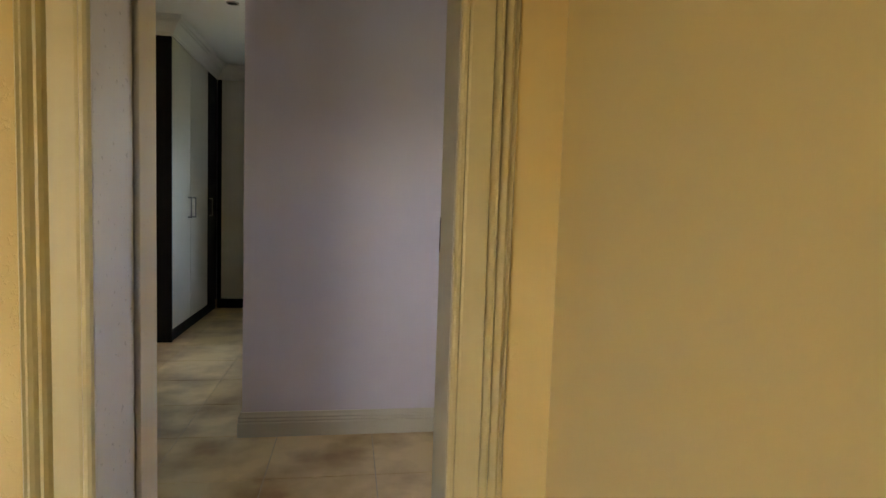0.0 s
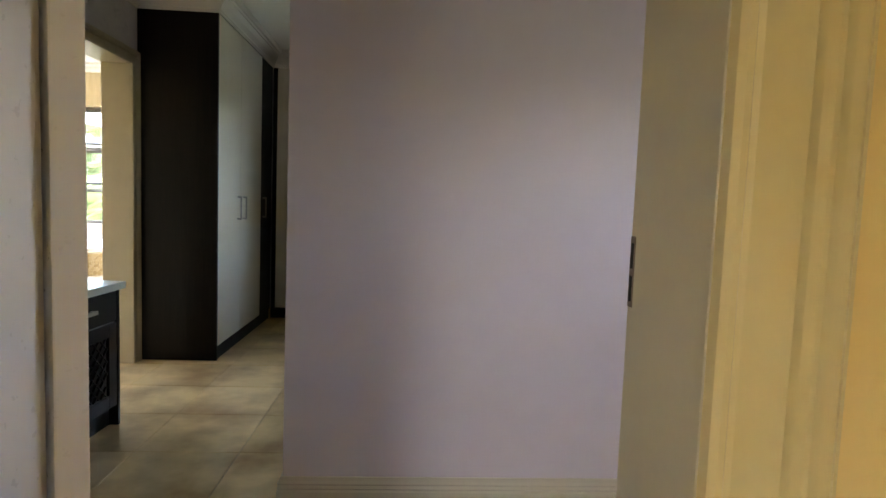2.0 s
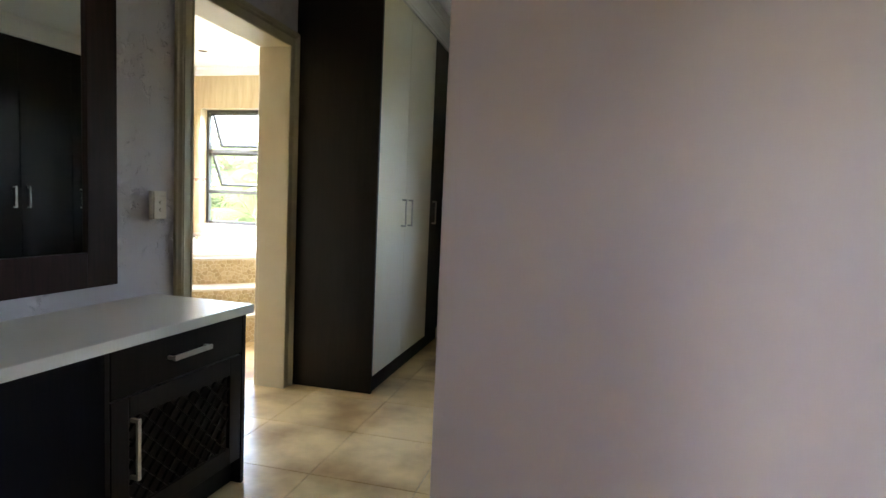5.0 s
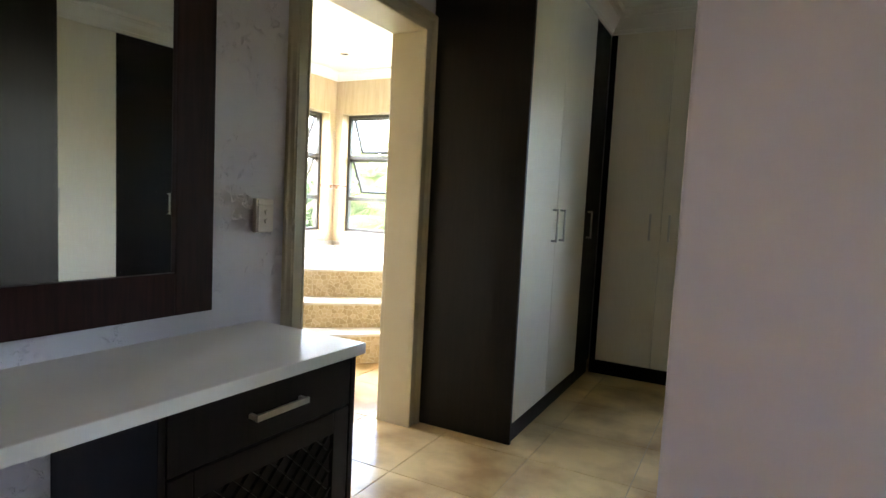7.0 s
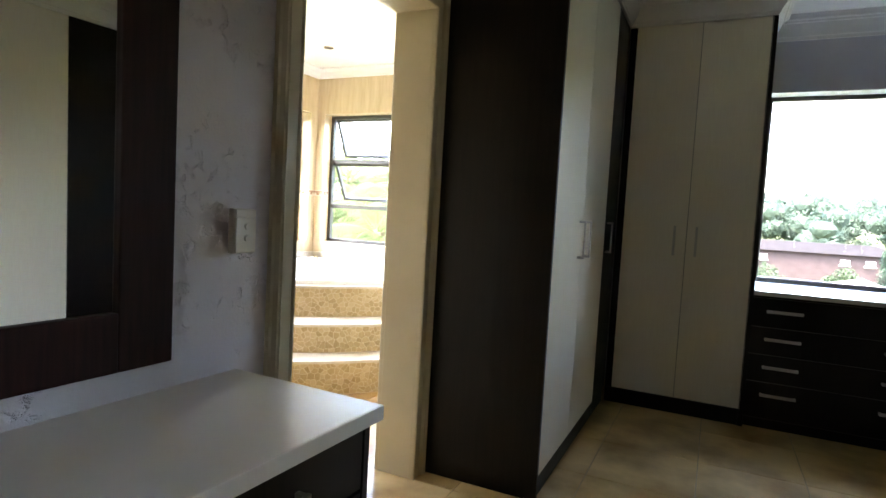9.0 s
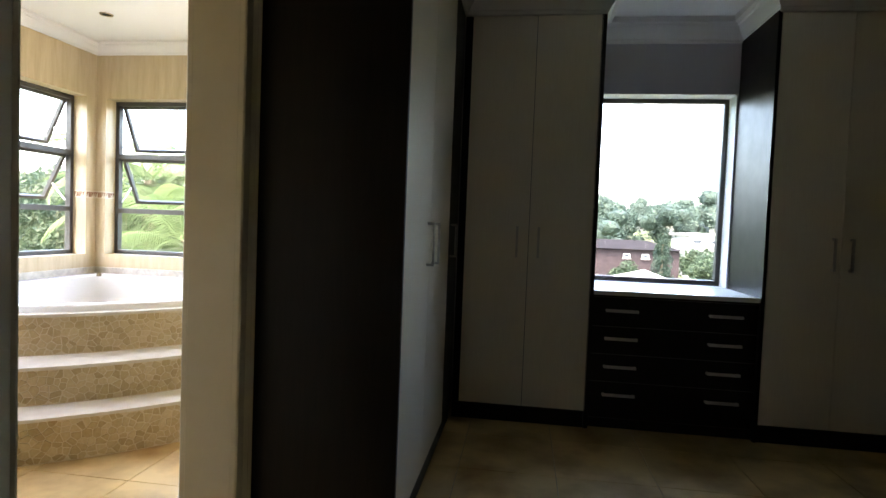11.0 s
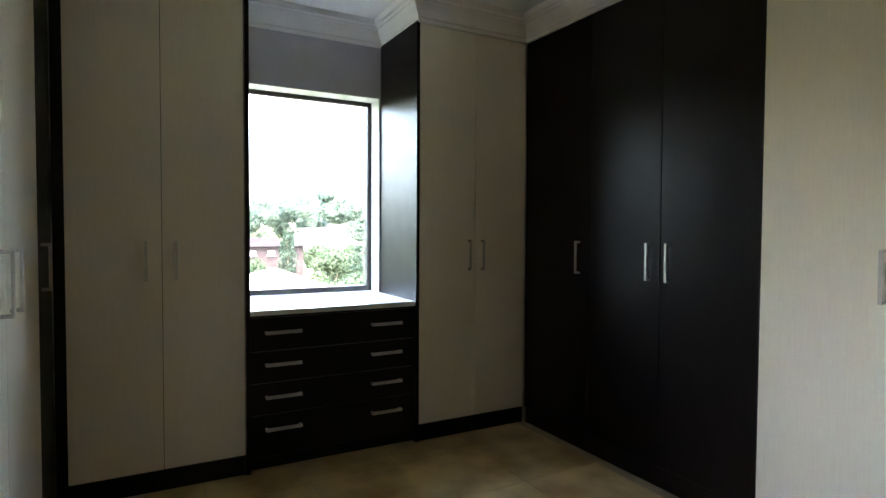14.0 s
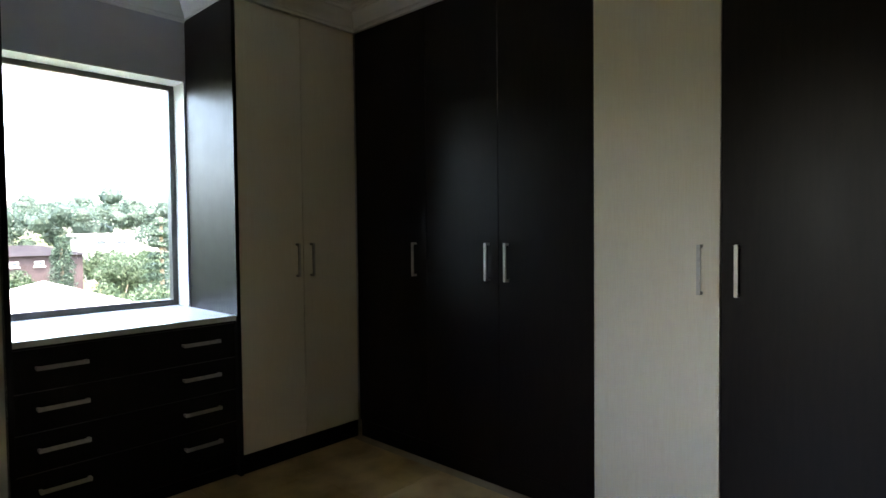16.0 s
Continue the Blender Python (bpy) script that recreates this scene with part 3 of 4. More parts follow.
for z0, z1, hz in ((0.634, 0.815, 0.735), (0.463, 0.634, 0.563), (0.292, 0.463, 0.39), (0.1, 0.292, 0.217)):
    dr = part("drawer_front", one(0.004, w - 0.004, 0, 0.0195, z0 + 0.002, z1 - 0.002, 0.0018), WENGE, chest)
    bar_handle(dr, 0.085, 0.277, hz)
    bar_handle(dr, 0.685, 0.873, hz)
sill = thing("window_worktop", pose(-0.468, 6.728, 0.828), "white worktop reaching into the window recess above the drawers", "worktop")
part("board", one(0, 0.98, 0.0035, YW0 - 6.728 + 0.0, 0, 0.027, 0.002), SILLTOP, sill)
part("recess_board", one(0.032, 0.956, YW0 - 6.728, 7.419 - 6.728, 0.0255, 0.0285, 0.0005), SILLTOP, sill)
part("edge_band", one(0, 0.98, 0, 0.003, 0, 0.0265, 0.001), SILLTOP, sill)

# ---- dressing table ----
m = pose(-1.378, 3.9, 0, 0, 0, 90 - 2.2)      # local x along the wall, local y into the wall
table = thing("dressing_table", m, "dark wenge dressing table with a drawer and lattice door", "dressing table")
part("side_panel", one(-0.035, -0.013, 0.028, 0.498, 0.0, 0.723, 0.002), WENGE, table)
part("body", one(-0.68, -0.036, 0.05, 0.497, 0.1, 0.722, 0.001), WENGE, table)
part("plinth", one(-0.66, -0.036, 0.075, 0.48, 0.0, 0.1, 0.001), WENGE, table)
part("side_panel", one(-0.70, -0.681, 0.03, 0.498, 0.0, 0.723, 0.002), WENGE, table)
part("side_panel", one(-2.13, -2.11, 0.03, 0.498, 0.0, 0.723, 0.002), WENGE, table)
dr = part("drawer_front", one(-0.677, -0.039, 0.03, 0.0495, 0.56, 0.712, 0.002), WENGE, table)
bar_handle(dr, -0.447, -0.256, 0.64, 0.03)
bm = frame_bm(-0.677, -0.039, 0.112, 0.552, 0.07, 0.03, 0.0495, 0.003)
cd = part("lattice_door", bm, WENGE, table, "dark framed door with a lattice panel")
part("panel", one(-0.607, -0.109, 0.044, 0.049, 0.182, 0.482), WENGE, cd)
for sgn, dep in ((1, 0.0405), (-1, 0.0425)):
    for k in range(-6, 14):
        # diagonal slats clipped to the panel
        x0 = -0.607 + k * 0.062
        pts = []
        for s in np.linspace(0, 0.3, 13):
            px = x0 + s if sgn > 0 else x0 + 0.3 - s
            if -0.607 <= px <= -0.109:
                pts.append((px, 0.182 + s))
        if len(pts) < 2:
            continue
        p0, p1 = Vector((pts[0][0], dep, pts[0][1])), Vector((pts[-1][0], dep, pts[-1][1]))
        bm = bmesh.new()
        box(bm, -0.007, 0.007, -0.003, 0.003, 0, (p1 - p0).length)
        bm.transform(Matrix.Translation(p0) @ (p1 - p0).to_track_quat("Z", "Y").to_matrix().to_4x4())
        part("slat", bm, WENGE, cd)
handle(cd, -0.6, 0.283, 0.483).location = (0, 0.03, 0)
mv = pose(-1.378, 3.9, 0.723, 0, 0, -2.2)
vanity = thing("vanity_top", mv, "cream laminate top lying on the dressing table", "worktop")
part("board", one(-0.496, -0.0035, -2.18, -0.0035, 0, 0.036, 0.002), TOP, vanity)
part("edge_band", one(-0.003, 0, -2.18, 0, 0, 0.0355, 0.001), SILLTOP, vanity, "paler laminate edge band")
part("edge_band", one(-0.496, -0.0035, -0.003, 0, 0, 0.0355, 0.001), SILLTOP, vanity)
bm = cylinder(bmesh.new(), -1.66, 2.68, 0.759, 0.7605, 0.008, n=12)
solid("cable_hole", bm, BLACK, "small dark screw hole cap in the cream top", "cap", kind="")

# mirror over the table
m = pose(-1.889, 3.70, 0, -0.25, 0, 90 - 1.85)
mir = thing("wall_mirror", m, "large wall mirror in a wide dark mahogany frame", "mirror")
part("mirror_frame", frame_bm(-1.4, 0, 0.829, 2.12, 0.135, -0.03, -0.001, 0.004), MAHOGANY, mir)
part("mirror_glass", one(-1.27, -0.13, -0.016, -0.01, 0.957, 1.99), MIRROR, mir, "clear mirror glass")

# light switch
m = pose(XL, 3.876, 1.086, 0, 0, 90)
sw = thing("light_switch", m, "cream plastic double light switch on pitted plaster", "switch")
part("back_box", one(-0.002, 0.074, -0.02, 0.0, -0.002, 0.12, 0.004), SWITCH, sw)
part("plate", one(0.0, 0.072, -0.029, -0.0205, 0.0, 0.096, 0.004), SWITCH, sw)
part("top_strip", one(0.0, 0.072, -0.028, -0.0205, 0.0975, 0.118, 0.003), SWITCH, sw)
for z in (0.04, 0.072):
    bm = bmesh.new()
    bmesh.ops.create_cone(bm, cap_ends=True, segments=20, radius1=0.0095, radius2=0.008, depth=0.006, matrix=pose(0.036, -0.0315, z, 90 + 8))
    part("rocker", bm, SWITCH, sw)


# ---- downlights ----
def downlight(x, y):
    d = thing("downlight", pose(x, y, H), "small recessed ceiling downlight with a steel ring, unlit", "downlight", "ceiling downlights")
    bm = bmesh.new()
    prof = [(0.030, -0.001), (0.033, -0.006), (0.044, -0.005), (0.047, -0.001)]
    rings = [[bm.verts.new((r * math.cos(a), r * math.sin(a), z)) for r, z in prof] for a in np.linspace(0, 2 * math.pi, 29)[:-1]]
    for i in range(28):
        r, s = rings[i], rings[(i + 1) % 28]
        for j in range(4):
            bm.faces.new((r[j], r[(j + 1) % 4], s[(j + 1) % 4], s[j]))
    part("ring", bm, CHROME, d)
    part("lamp", cylinder(bmesh.new(), 0, 0, -0.004, -0.0005, 0.031, 0.03), BLACK, d)


downlight(-0.744, 4.62)
downlight(-3.985, 7.0)

# ---- bathroom: corner tub on curved steps ----
CX, CY = BX0, BY1


def arc_block(r0, r1, z0, z1, n=40, a0=-90, a1=0):
    """A quarter ring round the room's corner, solid from r0 to r1."""
    bm = bmesh.new()
    ang = [radians(a) for a in np.linspace(a0, a1, n + 1)]
    rings = [[bm.verts.new((CX + r * math.cos(a), CY + r * math.sin(a), z)) for r, z in ((r0, z0), (r1, z0), (r1, z1), (r0, z1))] for a in ang]
    for r, s in zip(rings, rings[1:]):
        for j in range(4):
            bm.faces.new((r[j], r[(j + 1) % 4], s[(j + 1) % 4], s[j]))
    bm.faces.new(rings[0])
    bm.faces.new(rings[-1])
    return bm


def clip(poly, a, b, c):
    """Keeps the part of a flat polygon where a * u + b * v <= c."""
    out = []
    for k, p in enumerate(poly):
        q = poly[(k + 1) % len(poly)]
        dp, dq = a * p[0] + b * p[1] - c, a * q[0] + b * q[1] - c
        if dp <= 0:
            out.append(p)
        if dp * dq < 0:
            t = dp / (dp - dq)
            out.append((p[0] + t * (q[0] - p[0]), p[1] + t * (q[1] - p[1])))
    return out


def chips(length, height, pitch, rnd):
    """Broken-stone cells over a strip, with joints between them: a list of flat polygons."""
    nu, nv = int(length / pitch), max(2, round(height / pitch))
    du, dv = length / nu, height / nv
    seeds = {(i, j): ((i + 0.5 + rnd.uniform(-0.46, 0.46) + 0.5 * (j % 2)) * du, (j + 0.5 + rnd.uniform(-0.42, 0.42)) * dv) for i in range(-2, nu + 2) for j in range(-1, nv + 1)}
    cells = []
    for i in range(nu):
        for j in range(nv):
            u, v = seeds[i, j]
            poly = [(u - 2 * du, 0.004), (u + 2 * du, 0.004), (u + 2 * du, height - 0.003), (u - 2 * du, height - 0.003)]
            gap = rnd.uniform(0.0012, 0.003)
            for k in (-2, -1, 0, 1, 2):
                for l in (-1, 0, 1):
                    o = seeds.get((i + k, j + l))
                    if o is None or (k == 0 and l == 0):
                        continue
                    a, b = o[0] - u, o[1] - v
                    d = math.hypot(a, b)
                    if d > 1e-6:
                        poly = clip(poly, a / d, b / d, (a * (u + o[0]) + b * (v + o[1])) / (2 * d) - gap)
                    if len(poly) < 3:
                        break
                if len(poly) < 3:
                    break
            if len(poly) >= 3 and 0 < u < length:
                cells.append([(min(max(p[0], 0.002), length - 0.002), p[1]) for p in poly])
    return cells


def chip_verts(poly, r, z0, proud):
    """A chip as a shallow tapered block on a cylinder of radius r; arc length runs from -90 degrees."""
    cu, cv = sum(p[0] for p in poly) / len(poly), sum(p[1] for p in poly) / len(poly)
    verts = []
    for depth, size in ((-0.004, 1.0), (proud - 0.0012, 1.0), (proud, 0.93)):
        for u, v in poly:
            uu, vv = cu + (u - cu) * size, cv + (v - cv) * size
            a = -math.pi / 2 + uu / r
            verts.append(((r + depth) * math.cos(a), (r + depth) * math.sin(a), z0 + vv))
    n = len(poly)
    faces = [tuple(2 * n + k for k in range(n))]
    for ring in (0, n):
        faces += [(ring + k, ring + (k + 1) % n, ring + n + (k + 1) % n, ring + n + k) for k in range(n)]
    return verts, faces


steps = thing("tub_steps", pose(CX, CY, 0), "curved bathroom steps faced in broken beige stone", "steps")
back = pose(-CX, -CY, 0)
stone_rng = random.Random(11)
for r_out, r_in, z0, z1 in ((2.615, 2.36, 0.0, 0.222), (2.395, 2.08, 0.222, 0.418), (2.12, 1.82, 0.418, 0.645)):
    bm = arc_block(r_in if z0 else 1.8, r_out, z0, z1 - 0.016)
    bm.transform(back)
    riser = part("riser", bm, CHIP_GROUT, steps, "riser of broken beige stone in pale grout")
    rest_v, rest_f = [], []
    for poly in chips(r_out * math.pi / 2, z1 - z0 - 0.016, 0.037, stone_rng):
        vs, fs = chip_verts(poly, r_out, z0, stone_rng.uniform(0.002, 0.0045))
        if 0.6 < poly[0][0] / r_out < 0.87:
            me = bpy.data.meshes.new("stone")
            me.from_pydata(vs, [], fs)
            me.materials.append(CHIP)
            new("stone", me).parent = riser
        else:
            k = len(rest_v)
            rest_v += vs
            rest_f += [tuple(q + k for q in f) for f in fs]
    me = bpy.data.meshes.new("stone_facing")
    me.from_pydata(rest_v, [], rest_f)
    me.materials.append(CHIP)
    ob = new("stone_facing", me)
    ob.parent = riser
    tagged(ob, kind="stuff")
    bm = arc_block(min(1.8, r_in) if z1 < 0.6 else 2.02, r_out + 0.006, z1 - 0.016, z1)
    bm.transform(back)
    for v in bm.verts:
        h = math.hypot(v.co.x, v.co.y)
        if h > r_out - 0.01:
            s_edge = 1 + 0.004 * noise.noise((v.co.x * 9, v.co.y * 9, z1 * 5)) / h
            v.co.x, v.co.y = v.co.x * s_edge, v.co.y * s_edge
    part("tread", bm, STONE, steps, "pale rounded stone tread")

tub = thing("corner_tub", pose(CX, CY, 0), "white acrylic corner bathtub set in the tiled corner", "bathtub")
bm = bmesh.new()
prof = [(1.0, 0.60), (1.0, 0.672), (0.985, 0.684), (0.9, 0.684), (0.885, 0.67), (0.86, 0.5), (0.8, 0.32), (0.7, 0.27), (0.02, 0.26)]
outline = []
for a in np.linspace(-90, 0, 41):
    outline.append((2.06 * math.cos(radians(a)), 2.06 * math.sin(radians(a))))
full = [(0.03, -2.06)] + [(x, yy) for x, yy in outline if x > 0.06 and yy < -0.06] + [(2.06, -0.03), (0.03, -0.03)]
cx, cy = 0.88, -0.88
rings = [[bm.verts.new((cx + (x - cx) * s, cy + (yy - cy) * s, z)) for x, yy in full] for s, z in prof]
for r, s in zip(rings, rings[1:]):
    for j in range(len(full)):
        bm.faces.new((r[j], r[(j + 1) % len(full)], s[(j + 1) % len(full)], s[j]))
bm.faces.new(rings[-1])
shell = part("shell", bm, ACRYLIC, tub)
for p in shell.data.polygons:
    p.use_smooth = True
bm = cylinder(bmesh.new(), 0.24, -0.24, 0.68, 0.712, 0.02, 0.016)
part("tap", bm, CHROME, tub)
solid("trim_tub_upstand", box(box(bmesh.new(), BX0 + 0.001, BX0 + 0.016, BY1 - 2.2, BY1 - 0.001, 0.635, 0.735, 0.003), BX0 + 0.017, BX0 + 2.2, BY1 - 0.016, BY1 - 0.001, 0.635, 0.735, 0.003),
      MARBLE, "mottled marble upstand strip above the tub", "upstand")
# border of small tiles beside the windows: brown wedges and squares on a pale strip
pale_mesh = mesh_of("border_strip", one(0, 0.106, -0.003, 0, -0.03, 0.03, 0.001), BORDER_PALE)
bm = bmesh.new()
for y in (-0.0045, -0.0028):
    for p in ((0, -0.022), (0.019, 0.022), (0, 0.022)):
        bm.verts.new((p[0], y, p[1]))
bm.verts.ensure_lookup_table()
vs = bm.verts
for q in ((0, 1, 2), (5, 4, 3), (0, 3, 4, 1), (1, 4, 5, 2), (2, 5, 3, 0)):
    bm.faces.new([vs[k] for k in q])
wedge_mesh = mesh_of("border_tile", bm, BORDER)
square_mesh = mesh_of("border_tile", one(0, 0.014, -0.0045, -0.0028, -0.022, 0.022, 0.0006), BORDER)
for wall, mm in ((bath_north, pose(BX0, BY1, 1.365)), (bath_west, pose(BX0, BY1, 1.365, 0, 0, 90) @ pose(-0.108, 0, 0)),
                 (bath_north, pose(BW0, BY1 + 0.004, 1.365, 0, 0, 90)), (bath_west, pose(BX0 - 0.112, LW1, 1.365))):
    ob = new("border_strip", pale_mesh)
    ob.parent, ob.matrix_basis = wall, mm
    for k, x in enumerate((0.004, 0.026, 0.043, 0.062, 0.084)):
        ob = new("border_tile", square_mesh if k in (1, 2) else wedge_mesh)
        ob.parent = wall
        ob.matrix_basis = mm @ pose(x, 0, 0)

# ---- outside ----
rng = np.random.default_rng(5)


def ground_z(x, yy):
    d = math.hypot(x, yy)
    near = -4.6 - 2.4 * min(1.0, max(0.0, (yy - 8) / 40))
    hill = 9.5 * (1 - math.exp(-max(0.0, d - 85) / 70))
    return near + hill + 0.6 * noise.noise((x * 0.02, yy * 0.02, 0))


def ground():
    n = 90
    xs = np.sinh(np.linspace(-4.2, 4.2, n)) / math.sinh(4.2) * 2500
    verts = [(x, yy, ground_z(x, yy)) for yy in xs for x in xs]
    faces = [(j * n + i, j * n + i + 1, (j + 1) * n + i + 1, (j + 1) * n + i) for j in range(n - 1) for i in range(n - 1)]
    me = bpy.data.meshes.new("ground")
    me.from_pydata(verts, [], faces)
    me.materials.append(EARTH)
    for p in me.polygons:
        p.use_smooth = True
    return tagged(new("ground", me), "dry green garden ground sloping down and up to a wooded hill", "ground", kind="structure")


ground()


def leaf_cloud(centres, radii, count, size, squash=0.8):
    """Leaf clumps scattered over the shells of blobs: bent quads, turned at random."""
    verts, faces = [], []
    centres = np.asarray(centres)
    radii = np.asarray(radii)
    pick = rng.integers(0, len(centres), count)
    d = rng.normal(size=(count, 3))
    d /= np.linalg.norm(d, axis=1)[:, None]
    rr = radii[pick] * (0.55 + 0.5 * rng.random(count))
    p = centres[pick] + d * rr[:, None] * np.array([1, 1, squash])
    u = rng.normal(size=(count, 3))
    u /= np.linalg.norm(u, axis=1)[:, None]
    v = np.cross(u, d + 0.4 * rng.normal(size=(count, 3)))
    v /= np.linalg.norm(v, axis=1)[:, None] + 1e-9
    s = size * (0.6 + 0.8 * rng.random(count))[:, None]
    quads = np.stack([p - u * s * 0.5, p + v * s * 0.35 + d * s * 0.12, p + u * s * 0.5, p - v * s * 0.35 + d * s * 0.12], axis=1)
    return quads.reshape(-1, 3), [(4 * i, 4 * i + 1, 4 * i + 2, 4 * i + 3) for i in range(count)]


def raw(name, verts, faces, mat, parent=None):
    me = bpy.data.meshes.new(name)
    me.from_pydata([tuple(v) for v in verts], [], faces)
    me.materials.append(mat)
    ob = new(name, me)
    ob.parent = parent
    return ob


def trunk_bm(h, r, limbs):
    bm = bmesh.new()
    bmesh.ops.create_cone(bm, cap_ends=True, segments=10, radius1=r, radius2=r * 0.5, depth=h, matrix=Matrix.Translation((0, 0, h / 2)))
    for k in range(limbs):
        a = k * 2.4
        p0 = Vector((0, 0, h * (0.6 + 0.08 * k / max(1, limbs))))
        p1 = Vector((math.cos(a) * h * 0.4, math.sin(a) * h * 0.4, h * 1.25))
        mat = Matrix.Translation((p0 + p1) / 2) @ (p1 - p0).to_track_quat("Z", "X").to_matrix().to_4x4()
        bmesh.ops.create_cone(bm, cap_ends=True, segments=7, radius1=r * 0.5, radius2=r * 0.15, depth=(p1 - p0).length, matrix=mat)
    return bm


def tree(x, yy, h, r, label, mat=LEAF, leaves=5200, leaf=0.2, base=None):
    z = ground_z(x, yy) if base is None else base
    t = thing("tree", pose(x, yy, z), label, "tree", "garden trees")
    part("trunk", trunk_bm(h * 0.5, h * 0.03, 5), BARK, t)
    n = 16
    c = np.stack([rng.normal(0, r * 0.45, n), rng.normal(0, r * 0.45, n), h * 0.68 + rng.normal(0, h * 0.1, n)], axis=1)
    v, f = leaf_cloud(c, r * (0.3 + 0.2 * rng.random(n)), leaves, leaf)
    raw("crown", v, f, mat, t)
    return t


def conifer(x, yy, h, r, label, tiers, leaves=3000, slim=False):
    z = ground_z(x, yy)
    t = thing("tree", pose(x, yy, z), label, "tree", "garden trees")
    part("trunk", trunk_bm(h * 0.95, h * 0.02, 0), BARK, t)
    c, rad = [], []
    for k in range(tiers):
        s = k / tiers
        rr = r * ((1 - s) ** 0.8 + 0.06) if not slim else r * math.sin(math.pi * min(1, 0.12 + s * 0.88)) ** 0.6
        zz = h * (0.08 + 0.9 * s)
        for a in np.linspace(0, 2 * math.pi, 6 if not slim else 3, endpoint=False) + k * 0.7:
            c.append((math.cos(a) * rr * 0.65, math.sin(a) * rr * 0.65, zz))
            rad.append(rr * 0.4 + 0.08)
    v, f = leaf_cloud(c, rad, leaves * 2, 0.18, 0.45 if not slim else 1.2)
    raw("crown", v, f, LEAF_DARK, t)
    return t


# wooded hill: uncountable far crowns, each of several lobes
cs, rs = [], []
for k in range(520):
    x, yy = rng.uniform(-150, 190), rng.uniform(100, 210)
    r = rng.uniform(3.0, 5.6)
    top = ground_z(x, yy) + r * 0.9 + rng.uniform(0.5, 4.5)
    for lobe in range(5):
        o = rng.normal(0, r * 0.45, 3)
        cs.append((x + o[0], yy + o[1], top + 0.5 * o[2]))
        rs.append(r * rng.uniform(0.4, 0.65))
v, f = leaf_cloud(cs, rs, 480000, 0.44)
woods = tagged(raw("hill_woods", v, f, LEAF_HAZED), "green wooded hillside, haze put into its leaf colour", "woods", kind="stuff")
core = bmesh.new()
bmesh.ops.create_icosphere(core, subdivisions=2, radius=1.0)
unit_v = [p.co.copy() for p in core.verts]
unit_f = [[p.index for p in q.verts] for q in core.faces]
core.free()
vs, fs = [], []
for (x, yy, z), r in zip(cs, rs):
    k = len(vs)
    for p in unit_v:
        g = r * (0.6 + 0.18 * noise.noise(p * 2.1 + Vector((x, yy, z))))
        vs.append((x + p.x * g, yy + p.y * g, z + p.z * g * 0.8))
    fs += [[k + q for q in tri] for tri in unit_f]
raw("inner_foliage", vs, fs, LEAF_HAZED, woods)
cs, rs = [], []
for k in range(240):
    x, yy = rng.uniform(-30, 60), rng.uniform(24, 66)
    if -5 < x < 10 and yy < 38:
        continue
    r = rng.uniform(0.7, 1.6)
    cs.append((x, yy, ground_z(x, yy) + r * 0.5))
    rs.append(r)
v, f = leaf_cloud(cs, rs, 40000, 0.28)
tagged(raw("garden_shrubs", v, f, LEAF), "green garden shrubs between the houses", "shrubs", kind="stuff")


def hip_roof(x0, x1, y0, y1, z0, z1, over=0.5):
    bm = bmesh.new()
    x0, x1, y0, y1 = x0 - over, x1 + over, y0 - over, y1 + over
    ins = min(x1 - x0, y1 - y0) / 2
    lo = [bm.verts.new(p) for p in ((x0, y0, z0), (x1, y0, z0), (x1, y1, z0), (x0, y1, z0))]
    if x1 - x0 > y1 - y0:
        a, b = bm.verts.new((x0 + ins, (y0 + y1) / 2, z1)), bm.verts.new((x1 - ins, (y0 + y1) / 2, z1))
        for q in ((lo[0], lo[1], b, a), (lo[1], lo[2], b), (lo[2], lo[3], a, b), (lo[3], lo[0], a)):
            bm.faces.new(q)
    else:
        a, b = bm.verts.new(((x0 + x1) / 2, y0 + ins, z1)), bm.verts.new(((x0 + x1) / 2, y1 - ins, z1))
        for q in ((lo[0], lo[1], a), (lo[1], lo[2], b, a), (lo[2], lo[3], b), (lo[3], lo[0], a, b)):
            bm.faces.new(q)
    bm.faces.new(lo[::-1])
    return bm


def house(x0, x1, y0, y1, zb, ze, zr, wall_mat, roof_mat, label, wins=(), flat=False):
    """A far house: walls, roof, windows set proud of the near wall. wins: (x, z, w, h)."""
    ob = thing("house", pose(x0, y0, zb), label, "house", "houses on the slope")
    off = pose(-x0, -y0, -zb)

    def put(name, bm, mat, parent=ob):
        bm.transform(off)
        return part(name, bm, mat, parent)
    put("wall", one(x0, x1, y0, y1, zb, ze), wall_mat)
    put("roof", one(x0 - 0.4, x1 + 0.4, y0 - 0.4, y1 + 0.4, ze, zr, 0.05) if flat else hip_roof(x0, x1, y0, y1, ze, zr), roof_mat)
    for x, z, w, h in wins:
        win = put("window", frame_bm(x, x + w, z, z + h, 0.14, y0 - 0.09, y0 - 0.01, 0), RENDER_WHITE)
        put("pane", one(x + 0.14, x + w - 0.14, y0 - 0.05, y0 - 0.02, z + 0.14, z + h - 0.14), PANE_DARK, win)
        put("sill", one(x - 0.1, x + w + 0.1, y0 - 0.2, y0 - 0.01, z - 0.12, z - 0.01), RENDER_WHITE, win)
    return ob


